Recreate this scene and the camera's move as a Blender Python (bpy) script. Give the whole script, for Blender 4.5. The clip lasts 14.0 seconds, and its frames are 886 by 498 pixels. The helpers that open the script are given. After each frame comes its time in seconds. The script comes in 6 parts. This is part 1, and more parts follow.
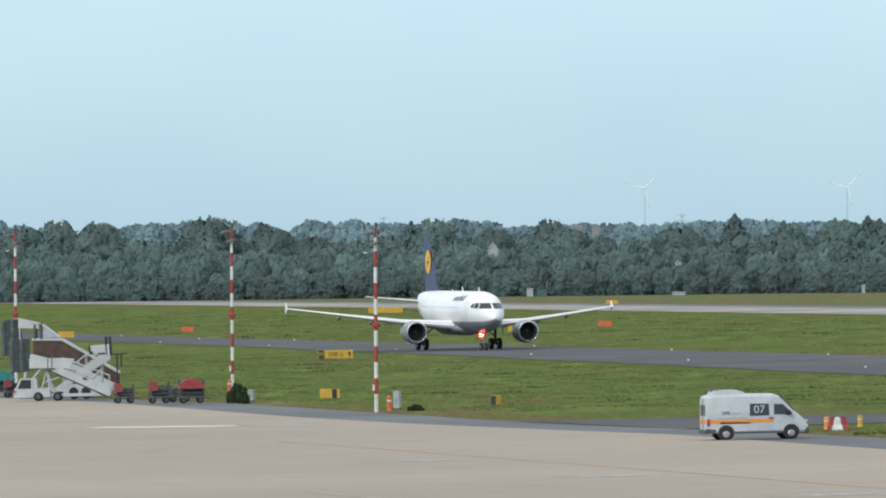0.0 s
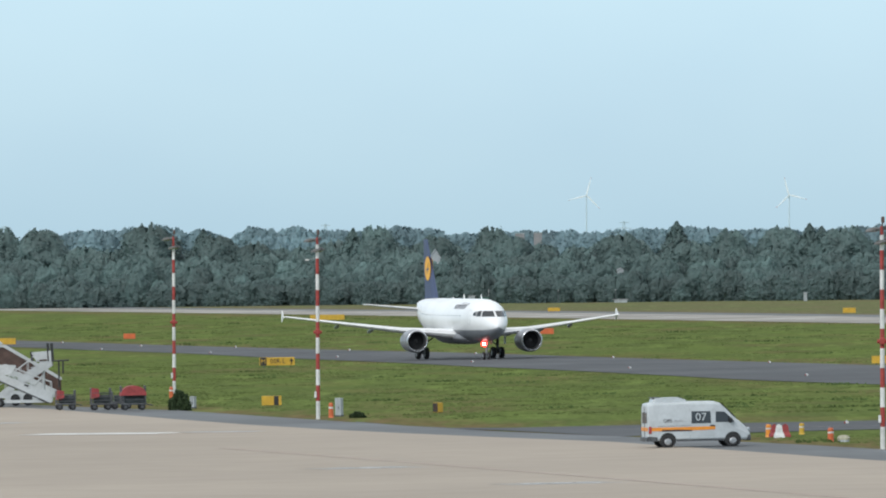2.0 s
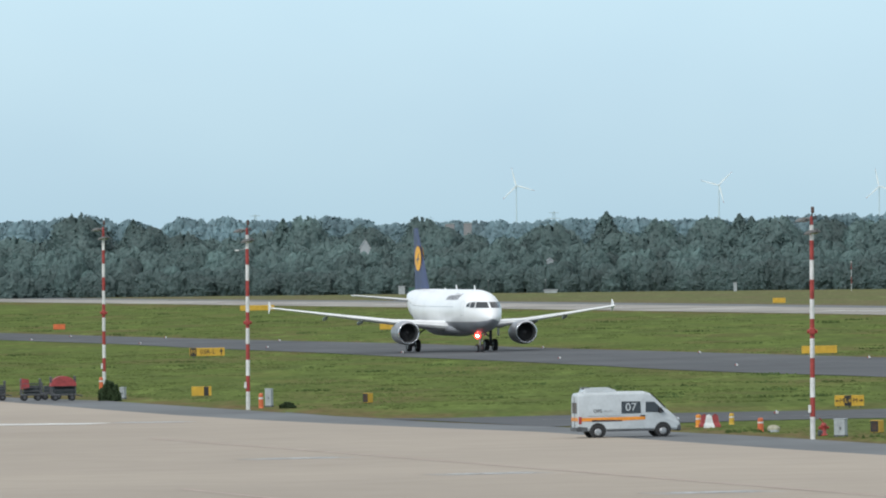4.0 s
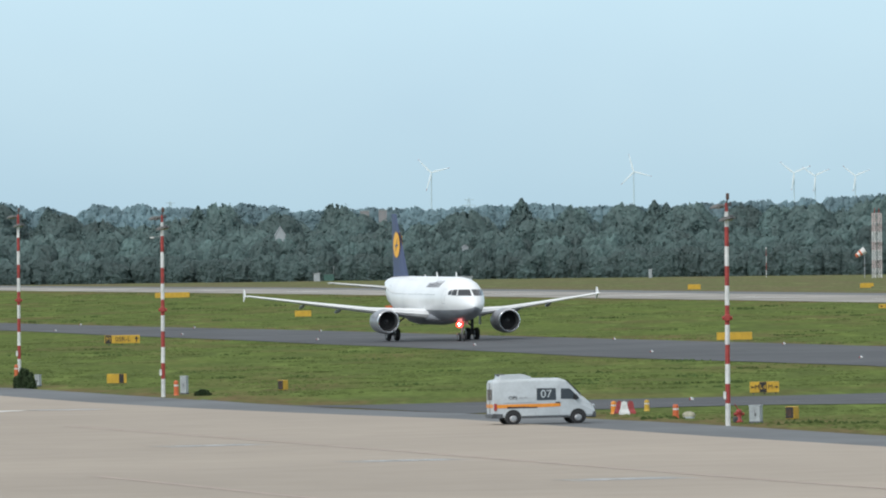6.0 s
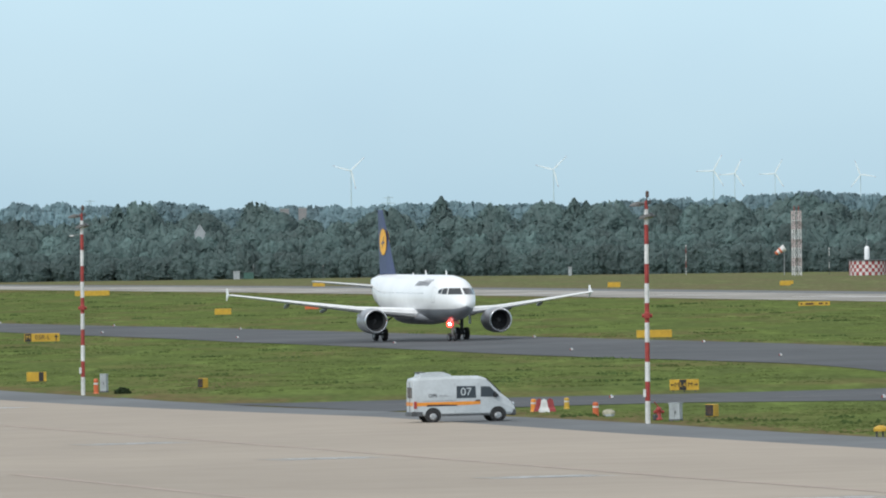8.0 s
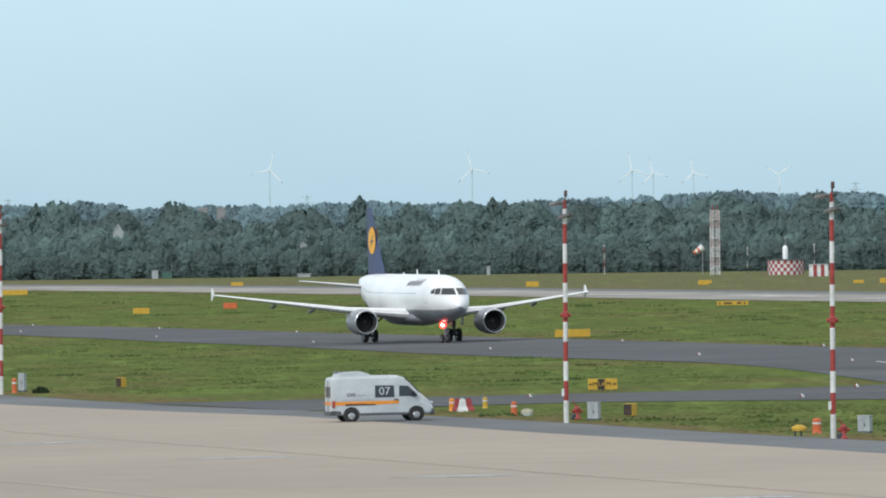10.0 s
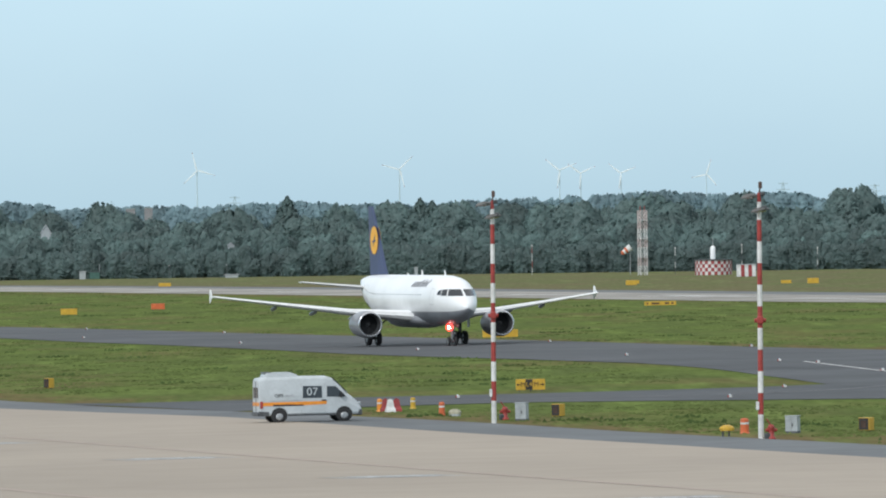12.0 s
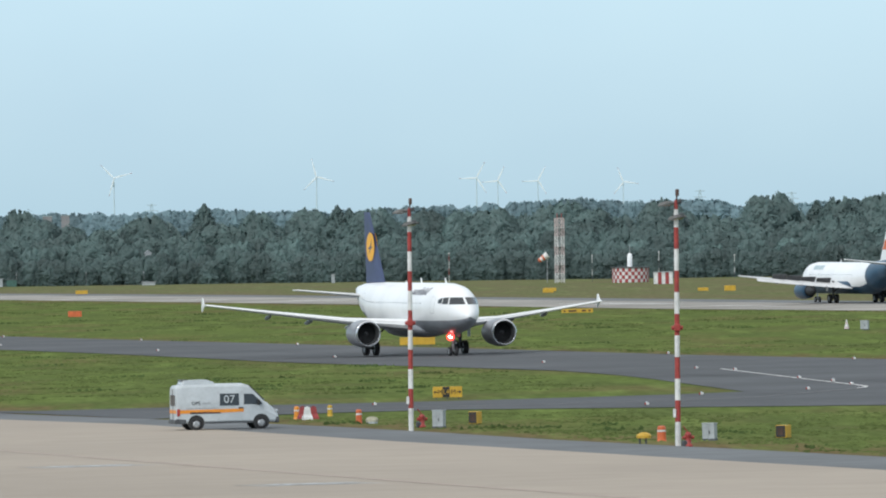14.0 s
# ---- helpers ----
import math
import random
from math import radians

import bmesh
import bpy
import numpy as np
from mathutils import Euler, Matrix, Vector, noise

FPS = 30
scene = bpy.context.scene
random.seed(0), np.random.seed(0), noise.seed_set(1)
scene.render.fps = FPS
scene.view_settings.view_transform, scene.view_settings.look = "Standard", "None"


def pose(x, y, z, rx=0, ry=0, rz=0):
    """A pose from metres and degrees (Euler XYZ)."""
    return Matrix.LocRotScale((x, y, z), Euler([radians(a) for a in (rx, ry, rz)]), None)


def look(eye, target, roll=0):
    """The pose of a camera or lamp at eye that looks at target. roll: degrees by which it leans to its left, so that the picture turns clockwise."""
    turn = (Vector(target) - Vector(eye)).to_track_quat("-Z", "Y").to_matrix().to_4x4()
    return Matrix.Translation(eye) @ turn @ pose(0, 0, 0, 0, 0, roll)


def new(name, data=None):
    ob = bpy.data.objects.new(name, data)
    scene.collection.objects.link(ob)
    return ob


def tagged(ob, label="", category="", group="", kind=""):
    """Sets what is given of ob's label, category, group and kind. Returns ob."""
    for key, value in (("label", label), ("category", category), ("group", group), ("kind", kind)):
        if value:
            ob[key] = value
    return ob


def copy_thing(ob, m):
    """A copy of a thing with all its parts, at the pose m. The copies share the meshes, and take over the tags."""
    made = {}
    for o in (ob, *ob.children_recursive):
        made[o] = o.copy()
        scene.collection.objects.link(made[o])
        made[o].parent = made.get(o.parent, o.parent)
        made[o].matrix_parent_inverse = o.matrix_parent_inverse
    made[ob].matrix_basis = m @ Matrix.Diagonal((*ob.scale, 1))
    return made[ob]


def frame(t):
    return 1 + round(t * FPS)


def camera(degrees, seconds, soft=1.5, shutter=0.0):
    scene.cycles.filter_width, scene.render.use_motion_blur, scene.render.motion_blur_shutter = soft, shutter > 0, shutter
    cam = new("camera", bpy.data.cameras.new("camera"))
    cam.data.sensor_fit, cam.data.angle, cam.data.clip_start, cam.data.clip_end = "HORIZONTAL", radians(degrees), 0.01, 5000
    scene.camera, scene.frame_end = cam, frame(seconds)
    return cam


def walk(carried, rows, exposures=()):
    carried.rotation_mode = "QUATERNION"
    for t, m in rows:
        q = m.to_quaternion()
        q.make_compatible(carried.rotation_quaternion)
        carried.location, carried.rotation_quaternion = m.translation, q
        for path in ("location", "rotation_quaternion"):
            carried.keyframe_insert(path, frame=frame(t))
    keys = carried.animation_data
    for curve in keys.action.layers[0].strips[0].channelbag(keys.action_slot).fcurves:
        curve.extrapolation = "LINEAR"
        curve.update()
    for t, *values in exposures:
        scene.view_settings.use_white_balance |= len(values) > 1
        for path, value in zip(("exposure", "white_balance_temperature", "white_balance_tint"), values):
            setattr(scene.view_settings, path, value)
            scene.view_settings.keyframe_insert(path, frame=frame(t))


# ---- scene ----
cam = camera(5.044, 14.0, soft=2.0)
EYE = 11.02
# seconds, yaw, pitch, roll: a camera on a terrace that pans after the airliner
PAN = [
    (0.0, 1.6677, -0.0654, 0.413), (0.5, 1.5908, -0.055, 0.426), (1.0, 1.5066, -0.0447, 0.383), (1.5, 1.4214, -0.0348, 0.346),
    (2.0, 1.3372, -0.0265, 0.334), (2.5, 1.2506, -0.0205, 0.333), (3.0, 1.1552, -0.026, 0.333), (5.5, 0.5743, -0.1633, 0.442),
    (6.0, 0.4536, -0.1616, 0.447), (6.5, 0.3419, -0.149, 0.464), (7.0, 0.2269, -0.1361, 0.468), (7.5, 0.1116, -0.1473, 0.47),
    (8.0, -0.0034, -0.1771, 0.485), (10.5, -0.5785, -0.1852, 0.495), (11.0, -0.6834, -0.1836, 0.53), (11.5, -0.7822, -0.1847, 0.524),
    (12.0, -0.8803, -0.1856, 0.52), (12.5, -0.984, -0.1862, 0.53), (13.0, -1.101, -0.1778, 0.508), (13.5, -1.2266, -0.1636, 0.49),
    (14.0, -1.353, -0.147, 0.53),
]
walk(cam, [(t, pose(0, 0, EYE, 90 + pitch, roll, yaw)) for t, yaw, pitch, roll in PAN])

# ---- light: a bright overcast day ----
SUN_UP, SUN_TURN = 34, 215
world = bpy.data.worlds.new("world")
scene.world = world
world.use_nodes = True
wn, wl = world.node_tree.nodes, world.node_tree.links
wn.clear()
w_out, w_bg = wn.new("ShaderNodeOutputWorld"), wn.new("ShaderNodeBackground")
w_sky = wn.new("ShaderNodeTexSky")
w_sky.sky_type, w_sky.sun_disc = "NISHITA", False
w_sky.sun_elevation, w_sky.sun_rotation = radians(SUN_UP), radians(SUN_TURN)
w_scale = wn.new("ShaderNodeVectorMath")
w_scale.operation = "SCALE"
w_scale.inputs["Scale"].default_value = 0.05
w_co, w_sep, w_ramp = wn.new("ShaderNodeTexCoord"), wn.new("ShaderNodeSeparateXYZ"), wn.new("ShaderNodeValToRGB")
w_ramp.color_ramp.elements[0].position, w_ramp.color_ramp.elements[0].color = 0.0, (0.35, 0.56, 0.72, 1)
w_ramp.color_ramp.elements[1].position, w_ramp.color_ramp.elements[1].color = 0.6, (1.0, 1.0, 0.97, 1)
w_mid = w_ramp.color_ramp.elements.new(0.022)
w_mid.color = (0.395, 0.63, 0.822, 1)
w_cloud, w_cmix, w_map = wn.new("ShaderNodeTexNoise"), wn.new("ShaderNodeMix"), wn.new("ShaderNodeMapping")
w_map.inputs["Scale"].default_value = (22, 22, 40)
w_cloud.inputs["Scale"].default_value, w_cloud.inputs["Detail"].default_value = 1.0, 3.0
w_cmix.data_type, w_cmix.blend_type = "RGBA", "OVERLAY"
w_cmix.inputs[0].default_value = 0.14
w_add = wn.new("ShaderNodeVectorMath")
w_add.operation = "ADD"
wl.new(w_co.outputs["Generated"], w_sep.inputs[0])
wl.new(w_sep.outputs["Z"], w_ramp.inputs[0])
wl.new(w_co.outputs["Generated"], w_map.inputs[0])
wl.new(w_map.outputs[0], w_cloud.inputs["Vector"])
wl.new(w_ramp.outputs[0], w_cmix.inputs[6])
wl.new(w_cloud.outputs[0], w_cmix.inputs[7])
wl.new(w_sky.outputs[0], w_scale.inputs[0])
wl.new(w_cmix.outputs[2], w_add.inputs[0])
wl.new(w_scale.outputs[0], w_add.inputs[1])
wl.new(w_add.outputs[0], w_bg.inputs[0])
wl.new(w_bg.outputs[0], w_out.inputs[0])
w_bg.inputs[1].default_value = 0.9
sun = new("sun", bpy.data.lights.new("sun", "SUN"))
sun.data.energy, sun.data.angle, sun.data.color = 1.7, radians(14), (0.96, 0.98, 1.0)
sun.matrix_world = look((-300 * math.cos(radians(SUN_UP)), -420 * math.cos(radians(SUN_UP)), 520 * math.sin(radians(SUN_UP))), (0, 0, 0))


# ---- materials ----
def material(name, rgb, rough=0.6, metal=0.0, spread=0.18, scale=1.2, fine=14.0, bump=0.0, tint=None, stretch=(1, 1, 1), random_object=0.0, world_space=False, glow=0.0, island=0.0, leafy=0.0, spec=0.5):
    """A painted or natural surface: base colour, two scales of variation, an optional second tint in large patches, bump."""
    m = bpy.data.materials.new(name)
    m.use_nodes = True
    n, l = m.node_tree.nodes, m.node_tree.links
    b = n["Principled BSDF"]
    b.inputs["Roughness"].default_value, b.inputs["Metallic"].default_value = rough, metal
    b.inputs["Specular IOR Level"].default_value = spec
    if glow:
        b.inputs["Emission Color"].default_value = (*rgb, 1)
        b.inputs["Emission Strength"].default_value = glow
    co, mp = n.new("ShaderNodeTexCoord"), n.new("ShaderNodeMapping")
    mp.inputs["Scale"].default_value = stretch
    if world_space:
        l.new(n.new("ShaderNodeNewGeometry").outputs["Position"], mp.inputs[0])
    else:
        l.new(co.outputs["Object"], mp.inputs[0])
    big, small = n.new("ShaderNodeTexNoise"), n.new("ShaderNodeTexNoise")
    big.inputs["Scale"].default_value, small.inputs["Scale"].default_value = scale, fine
    big.inputs["Detail"].default_value, small.inputs["Detail"].default_value = 4, 3
    l.new(mp.outputs[0], big.inputs["Vector"])
    l.new(mp.outputs[0], small.inputs["Vector"])
    ramp = n.new("ShaderNodeValToRGB")
    ramp.color_ramp.elements[0].position, ramp.color_ramp.elements[1].position = 0.32, 0.68
    dark = tint or tuple(c * (1 - spread * 1.5) for c in rgb)
    ramp.color_ramp.elements[0].color = (*dark, 1)
    ramp.color_ramp.elements[1].color = (*(min(1, c * (1 + spread * 0.4)) for c in rgb), 1)
    l.new(big.outputs[0], ramp.inputs[0])
    mul = n.new("ShaderNodeMix")
    mul.data_type, mul.blend_type = "RGBA", "OVERLAY"
    mul.inputs[0].default_value = min(1.0, spread * 1.6)
    l.new(ramp.outputs[0], mul.inputs[6])
    l.new(small.outputs[0], mul.inputs[7])
    last = mul.outputs[2]
    if random_object or island:
        hsv, mr = n.new("ShaderNodeHueSaturation"), n.new("ShaderNodeMapRange")
        if island:
            l.new(n.new("ShaderNodeNewGeometry").outputs["Random Per Island"], mr.inputs[0])
        else:
            l.new(n.new("ShaderNodeObjectInfo").outputs["Random"], mr.inputs[0])
        k = random_object or island
        mr.inputs[3].default_value, mr.inputs[4].default_value = 1 - k, 1 + k
        l.new(mr.outputs[0], hsv.inputs["Value"])
        l.new(last, hsv.inputs["Color"])
        last = hsv.outputs[0]
    l.new(last, b.inputs["Base Color"])
    if leafy:
        tr, mx = n.new("ShaderNodeBsdfTranslucent"), n.new("ShaderNodeMixShader")
        mx.inputs[0].default_value = leafy
        l.new(last, tr.inputs[0])
        l.new(b.outputs[0], mx.inputs[1])
        l.new(tr.outputs[0], mx.inputs[2])
        l.new(mx.outputs[0], n["Material Output"].inputs[0])
    if bump:
        bp = n.new("ShaderNodeBump")
        bp.inputs["Strength"].default_value, bp.inputs["Distance"].default_value = bump, 0.02
        l.new(small.outputs[0], bp.inputs["Height"])
        l.new(bp.outputs[0], b.inputs["Normal"])
    return m


def turf(name, green, lush, dry, margins):
    """Mown grass: broad patches of two greens, dry streaks, and worn dry margins along the pavements; margins of (x0, y0, slope, width)."""
    m = bpy.data.materials.new(name)
    m.use_nodes = True
    n, l = m.node_tree.nodes, m.node_tree.links
    b = n["Principled BSDF"]
    b.inputs["Roughness"].default_value, b.inputs["Specular IOR Level"].default_value = 0.95, 0.0
    at = n.new("ShaderNodeNewGeometry").outputs["Position"]
    sep = n.new("ShaderNodeSeparateXYZ")
    l.new(at, sep.inputs[0])

    def cloud(scale, stretch, detail, low, high):
        mp, tx, mr = n.new("ShaderNodeMapping"), n.new("ShaderNodeTexNoise"), n.new("ShaderNodeMapRange")
        mp.inputs["Scale"].default_value = (scale, scale * stretch, scale)
        mp.inputs["Rotation"].default_value = (0, 0, radians(-14))
        tx.inputs["Scale"].default_value, tx.inputs["Detail"].default_value = 1.0, detail
        l.new(at, mp.inputs[0])
        l.new(mp.outputs[0], tx.inputs["Vector"])
        l.new(tx.outputs[0], mr.inputs[0])
        mr.inputs[1].default_value, mr.inputs[2].default_value = low, high
        return mr.outputs[0]

    def calc(op, a, c):
        q = n.new("ShaderNodeMath")
        q.operation = op
        for k, v in ((0, a), (1, c)):
            if isinstance(v, (int, float)):
                q.inputs[k].default_value = v
            else:
                l.new(v, q.inputs[k])
        return q.outputs[0]

    def blend(a, c, f, mode="MIX"):
        q = n.new("ShaderNodeMix")
        q.data_type, q.blend_type = "RGBA", mode
        for k, v in ((0, f), (6, a), (7, c)):
            if isinstance(v, (int, float)):
                q.inputs[k].default_value = v
            elif isinstance(v, tuple):
                q.inputs[k].default_value = (*v, 1)
            else:
                l.new(v, q.inputs[k])
        return q.outputs[2]

    last = blend(green, lush, cloud(0.16, 0.2, 4, 0.36, 0.64))
    last = blend(last, dry, calc("MULTIPLY", cloud(0.07, 0.3, 5, 0.5, 0.72), 0.7))
    ragged = cloud(0.5, 0.12, 4, 0.3, 0.7)
    for x0, y0, slope, width in margins:
        off = calc("ADD", calc("SUBTRACT", sep.outputs["X"], x0), calc("MULTIPLY", calc("SUBTRACT", sep.outputs["Y"], y0), slope))
        side = calc("DIVIDE", off, width)
        near = calc("SUBTRACT", 1.25, calc("ADD", calc("ABSOLUTE", side, 0), ragged))
        near = calc("MINIMUM", calc("MAXIMUM", near, 0.0), 1.0)
        last = blend(last, dry, calc("MULTIPLY", near, 0.9))
    last = blend(last, tuple(min(1, c * 1.45) for c in lush), calc("MULTIPLY", cloud(0.3, 0.1, 3, 0.56, 0.74), 0.65))
    last = blend(last, cloud(1.6, 0.1, 3, 0.25, 0.75), 0.2, "OVERLAY")
    l.new(last, b.inputs["Base Color"])
    return m


GRASS = turf("grass", (0.095, 0.122, 0.045), (0.114, 0.152, 0.048), (0.142, 0.112, 0.06),
             ((20.5, 864.8, 0.25, 11.0), (26, 1317, 0.246, 12.0), (2.5, 552, 0.285, 8.0), (-13, 618, 0.25, 10.0)))
DRY_GRASS = turf("dry_grass", (0.136, 0.134, 0.074), (0.124, 0.143, 0.066), (0.15, 0.128, 0.08), ((75, 1300, 0.246, 12.0),))
TUFT = material("tuft", (0.17, 0.215, 0.075), 0.9, spec=0.0, spread=0.3, scale=0.1, fine=1, island=0.16, world_space=True, leafy=0.5)
CONCRETE = material("concrete", (0.348, 0.302, 0.25), 0.9, spec=0.15, spread=0.07, scale=0.02, fine=0.25, world_space=True)
ASPHALT = material("asphalt", (0.083, 0.087, 0.092), 0.9, spec=0.3, spread=0.2, scale=0.05, fine=0.6, world_space=True)
ASPHALT_WORN = material("worn_asphalt", (0.125, 0.133, 0.138), 0.9, spread=0.2, scale=0.06, fine=0.5, world_space=True)
RUNWAY = material("runway_concrete", (0.33, 0.315, 0.285), 0.9, spec=0.15, spread=0.25, scale=0.03, fine=0.3, world_space=True)
NACELLE = material("nacelle_grey", (0.28, 0.29, 0.31), 0.35, 0.2, spread=0.15, scale=0.8, fine=5)
PINKISH = material("faded_red_steel", (0.58, 0.48, 0.46), 0.6, spread=0.15)
# far blocks: haze is in the colours, red wall and dark windows both greyed
HAZED_WINDOW = material("hazed_window", (0.22, 0.23, 0.24), 0.6, spread=0.1)
HAZED_PLASTER = material("hazed_plaster", (0.26, 0.25, 0.26), 0.8, spread=0.1)
STAIR_WHITE = material("stair_paint", (0.46, 0.48, 0.48), 0.5, spread=0.1, scale=0.9, fine=7)
LINE_WHITE = material("line_white", (0.72, 0.72, 0.7), 0.8, spread=0.25, scale=0.4, fine=4)
LINE_FADED = material("line_faded", (0.5, 0.52, 0.54), 0.85, spread=0.3, scale=0.5, fine=4)
LINE_DIM = material("line_dim", (0.2, 0.205, 0.21), 0.85, spread=0.35, scale=0.3, fine=3)
LINE_GHOST = material("line_ghost", (0.315, 0.292, 0.258), 0.88, spread=0.12, scale=0.6, fine=3)
LINE_RED = material("line_red", (0.375, 0.3, 0.252), 0.85, spread=0.1, scale=0.3, fine=4)
LINE_YELLOW = material("line_yellow", (0.42, 0.4, 0.3), 0.8, spread=0.3, scale=0.4, fine=4)
WHITE = material("white_paint", (0.8, 0.81, 0.81), 0.32, spread=0.05, scale=0.5, fine=6)
VAN_WHITE = material("van_white", (0.47, 0.505, 0.52), 0.35, spread=0.08, scale=1.2, fine=8)
BELLY = material("belly_grey", (0.28, 0.295, 0.32), 0.4, spread=0.15, scale=0.6, fine=5)
WING_GREY = material("wing_grey", (0.62, 0.63, 0.63), 0.4, spread=0.1, scale=0.7, fine=5)
NAVY = material("navy_paint", (0.035, 0.045, 0.13), 0.35, spread=0.1, scale=0.8, fine=5)
LETTER = material("letter_blue", (0.012, 0.015, 0.04), 0.6, spread=0.1, spec=0.2)
SEA_BLUE = material("sea_blue_paint", (0.012, 0.055, 0.105), 0.35, spread=0.1, scale=0.8, fine=5)
YELLOW = material("signal_yellow", (0.55, 0.33, 0.03), 0.5, spread=0.12, scale=2, fine=10)
SUN_YELLOW = material("emblem_yellow", (0.85, 0.42, 0.03), 0.4, spread=0.05)
ORANGE = material("orange_paint", (0.75, 0.27, 0.03), 0.45, spread=0.1, scale=2, fine=10)
RED_ORANGE = material("red_orange_paint", (0.6, 0.13, 0.04), 0.5, spread=0.15, scale=2, fine=10)
RED = material("mast_red", (0.33, 0.04, 0.032), 0.5, spread=0.25, scale=1.5, fine=9)
MAST_WHITE = material("mast_white", (0.66, 0.66, 0.64), 0.5, spread=0.18, scale=1.5, fine=9)
BLACK = material("black_paint", (0.02, 0.02, 0.02), 0.5, spread=0.2)
TYRE = material("tyre_rubber", (0.022, 0.022, 0.024), 0.85, spread=0.3, scale=3, fine=20)
METAL = material("grey_metal", (0.42, 0.43, 0.44), 0.4, 0.6, spread=0.2, scale=3, fine=12)
DARK_METAL = material("dark_metal", (0.1, 0.105, 0.11), 0.5, 0.4, spread=0.25, scale=3, fine=12)
LAMP_GREY = material("lamp_grey", (0.13, 0.13, 0.125), 0.5, 0.2, spread=0.2, scale=3, fine=12)
LIP = material("polished_lip", (0.66, 0.67, 0.69), 0.22, 0.9, spread=0.08, scale=2, fine=10)
FAN = material("fan_blade", (0.05, 0.052, 0.055), 0.45, 0.5, spread=0.2)
GLASS_DARK = material("dark_glass", (0.03, 0.035, 0.04), 0.08, spread=0.05)
BRONZE_GLASS = material("bronze_glass", (0.085, 0.05, 0.04), 0.25, spread=0.3, scale=1.5)
GREY_BOX = material("cabinet_grey", (0.36, 0.39, 0.4), 0.6, spread=0.15, scale=2, fine=10)
BELLOWS = material("bellows_grey", (0.045, 0.058, 0.062), 0.8, spread=0.3, scale=3, fine=12)
BELLOWS_PALE = material("bellows_pale", (0.09, 0.115, 0.12), 0.8, spread=0.3, scale=3, fine=12)
TEAL = material("teal_tarp", (0.03, 0.22, 0.22), 0.7, spread=0.25, scale=2, fine=10)
TEAL_DARK = material("container_green", (0.05, 0.12, 0.1), 0.7, spread=0.2, scale=2, fine=10)
TARP_RED = material("red_tarp", (0.32, 0.05, 0.05), 0.7, spread=0.25, scale=2, fine=10)
BUSH = material("bush_leaf", (0.07, 0.105, 0.05), 0.8, spec=0.15, spread=0.3, scale=1.5, fine=8, leafy=0.4)
TUSSOCK = material("tussock", (0.085, 0.125, 0.045), 0.9, spec=0.0, spread=0.25, scale=0.1, fine=1, island=0.2, world_space=True, leafy=0.4)
BARK = material("bark", (0.06, 0.048, 0.038), 0.95, spread=0.3, scale=1.5, fine=8)
# foliage: distance haze is put into the blue tint and the raised gloss
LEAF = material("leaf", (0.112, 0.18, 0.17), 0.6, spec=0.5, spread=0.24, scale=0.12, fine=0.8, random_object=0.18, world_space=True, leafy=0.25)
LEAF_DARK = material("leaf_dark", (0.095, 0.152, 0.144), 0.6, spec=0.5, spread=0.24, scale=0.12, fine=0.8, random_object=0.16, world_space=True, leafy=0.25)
# far foliage carries the haze as a paler, bluer colour
LEAF_HAZED = material("leaf_hazed", (0.175, 0.27, 0.3), 0.7, spec=0.4, spread=0.3, scale=0.03, fine=0.3, world_space=True, leafy=0.25)
# red glow for the halo drawn around the white nose lamp
HALO_RED = material("red_lamp_halo", (1.0, 0.04, 0.03), 0.3, spread=0.02, glow=6.0)
NAV_WHITE = material("white_lamp_glass", (1.0, 0.72, 0.66), 0.3, spread=0.02, glow=22.0)
# turbine whites lean to sky blue, towers most, in place of distance haze
PALE = material("turbine_white", (0.74, 0.81, 0.84), 0.5, spread=0.05)
HAZED_TOWER = material("hazed_tower", (0.5, 0.62, 0.68), 0.6, spread=0.05)
FAR_GREY = material("far_steel", (0.4, 0.5, 0.53), 0.7, spread=0.1)
RENDER_WHITE = material("house_plaster", (0.36, 0.39, 0.4), 0.85, spread=0.1)

# ---- helpers of this scene ----
SLOPE = 0.0123
LEVEL = Matrix.Rotation(-math.atan(SLOPE), 4, "Y")


def gz(x):
    """Height of the gently sloping airfield."""
    return SLOPE * max(-450.0, min(450.0, x))


def part(name, bm, mat, parent=None, label="", smooth=False):
    me = bpy.data.meshes.new(name)
    if smooth:
        for f in bm.faces:
            f.smooth = True
    bm.to_mesh(me)
    bm.free()
    me.materials.append(mat)
    ob = new(name, me)
    if parent:
        ob.parent = parent
    if label:
        ob["label"] = label
    return ob


def thing(name, x, y, turn, label, category, group="", level=True, up=0.0):
    ob = new(name)
    ob.empty_display_size = 0.2
    m = Matrix.Translation((x, y, gz(x) + up))
    ob.matrix_world = m @ (LEVEL if level else Matrix()) @ Matrix.Rotation(radians(turn), 4, "Z")
    return tagged(ob, label, category, group)


def box(bm, c, s, bevel=0.0, m=None):
    """A box with centre c and size s."""
    r = bmesh.ops.create_cube(bm, size=1.0, matrix=(m or Matrix()) @ Matrix.Translation(c) @ Matrix.Diagonal((*s, 1)))
    if bevel:
        es = list({e for v in r["verts"] for e in v.link_edges})
        bmesh.ops.bevel(bm, geom=es, offset=bevel, segments=2, affect="EDGES", profile=0.6)
    return bm


def rod(bm, a, b, r0, r1=None, n=10):
    """A round bar from a to b."""
    a, b = Vector(a), Vector(b)
    d = b - a
    m = Matrix.Translation((a + b) / 2) @ d.to_track_quat("Z", "Y").to_matrix().to_4x4()
    bmesh.ops.create_cone(bm, cap_ends=True, segments=n, radius1=r0, radius2=r0 if r1 is None else r1, depth=d.length, matrix=m)
    return bm


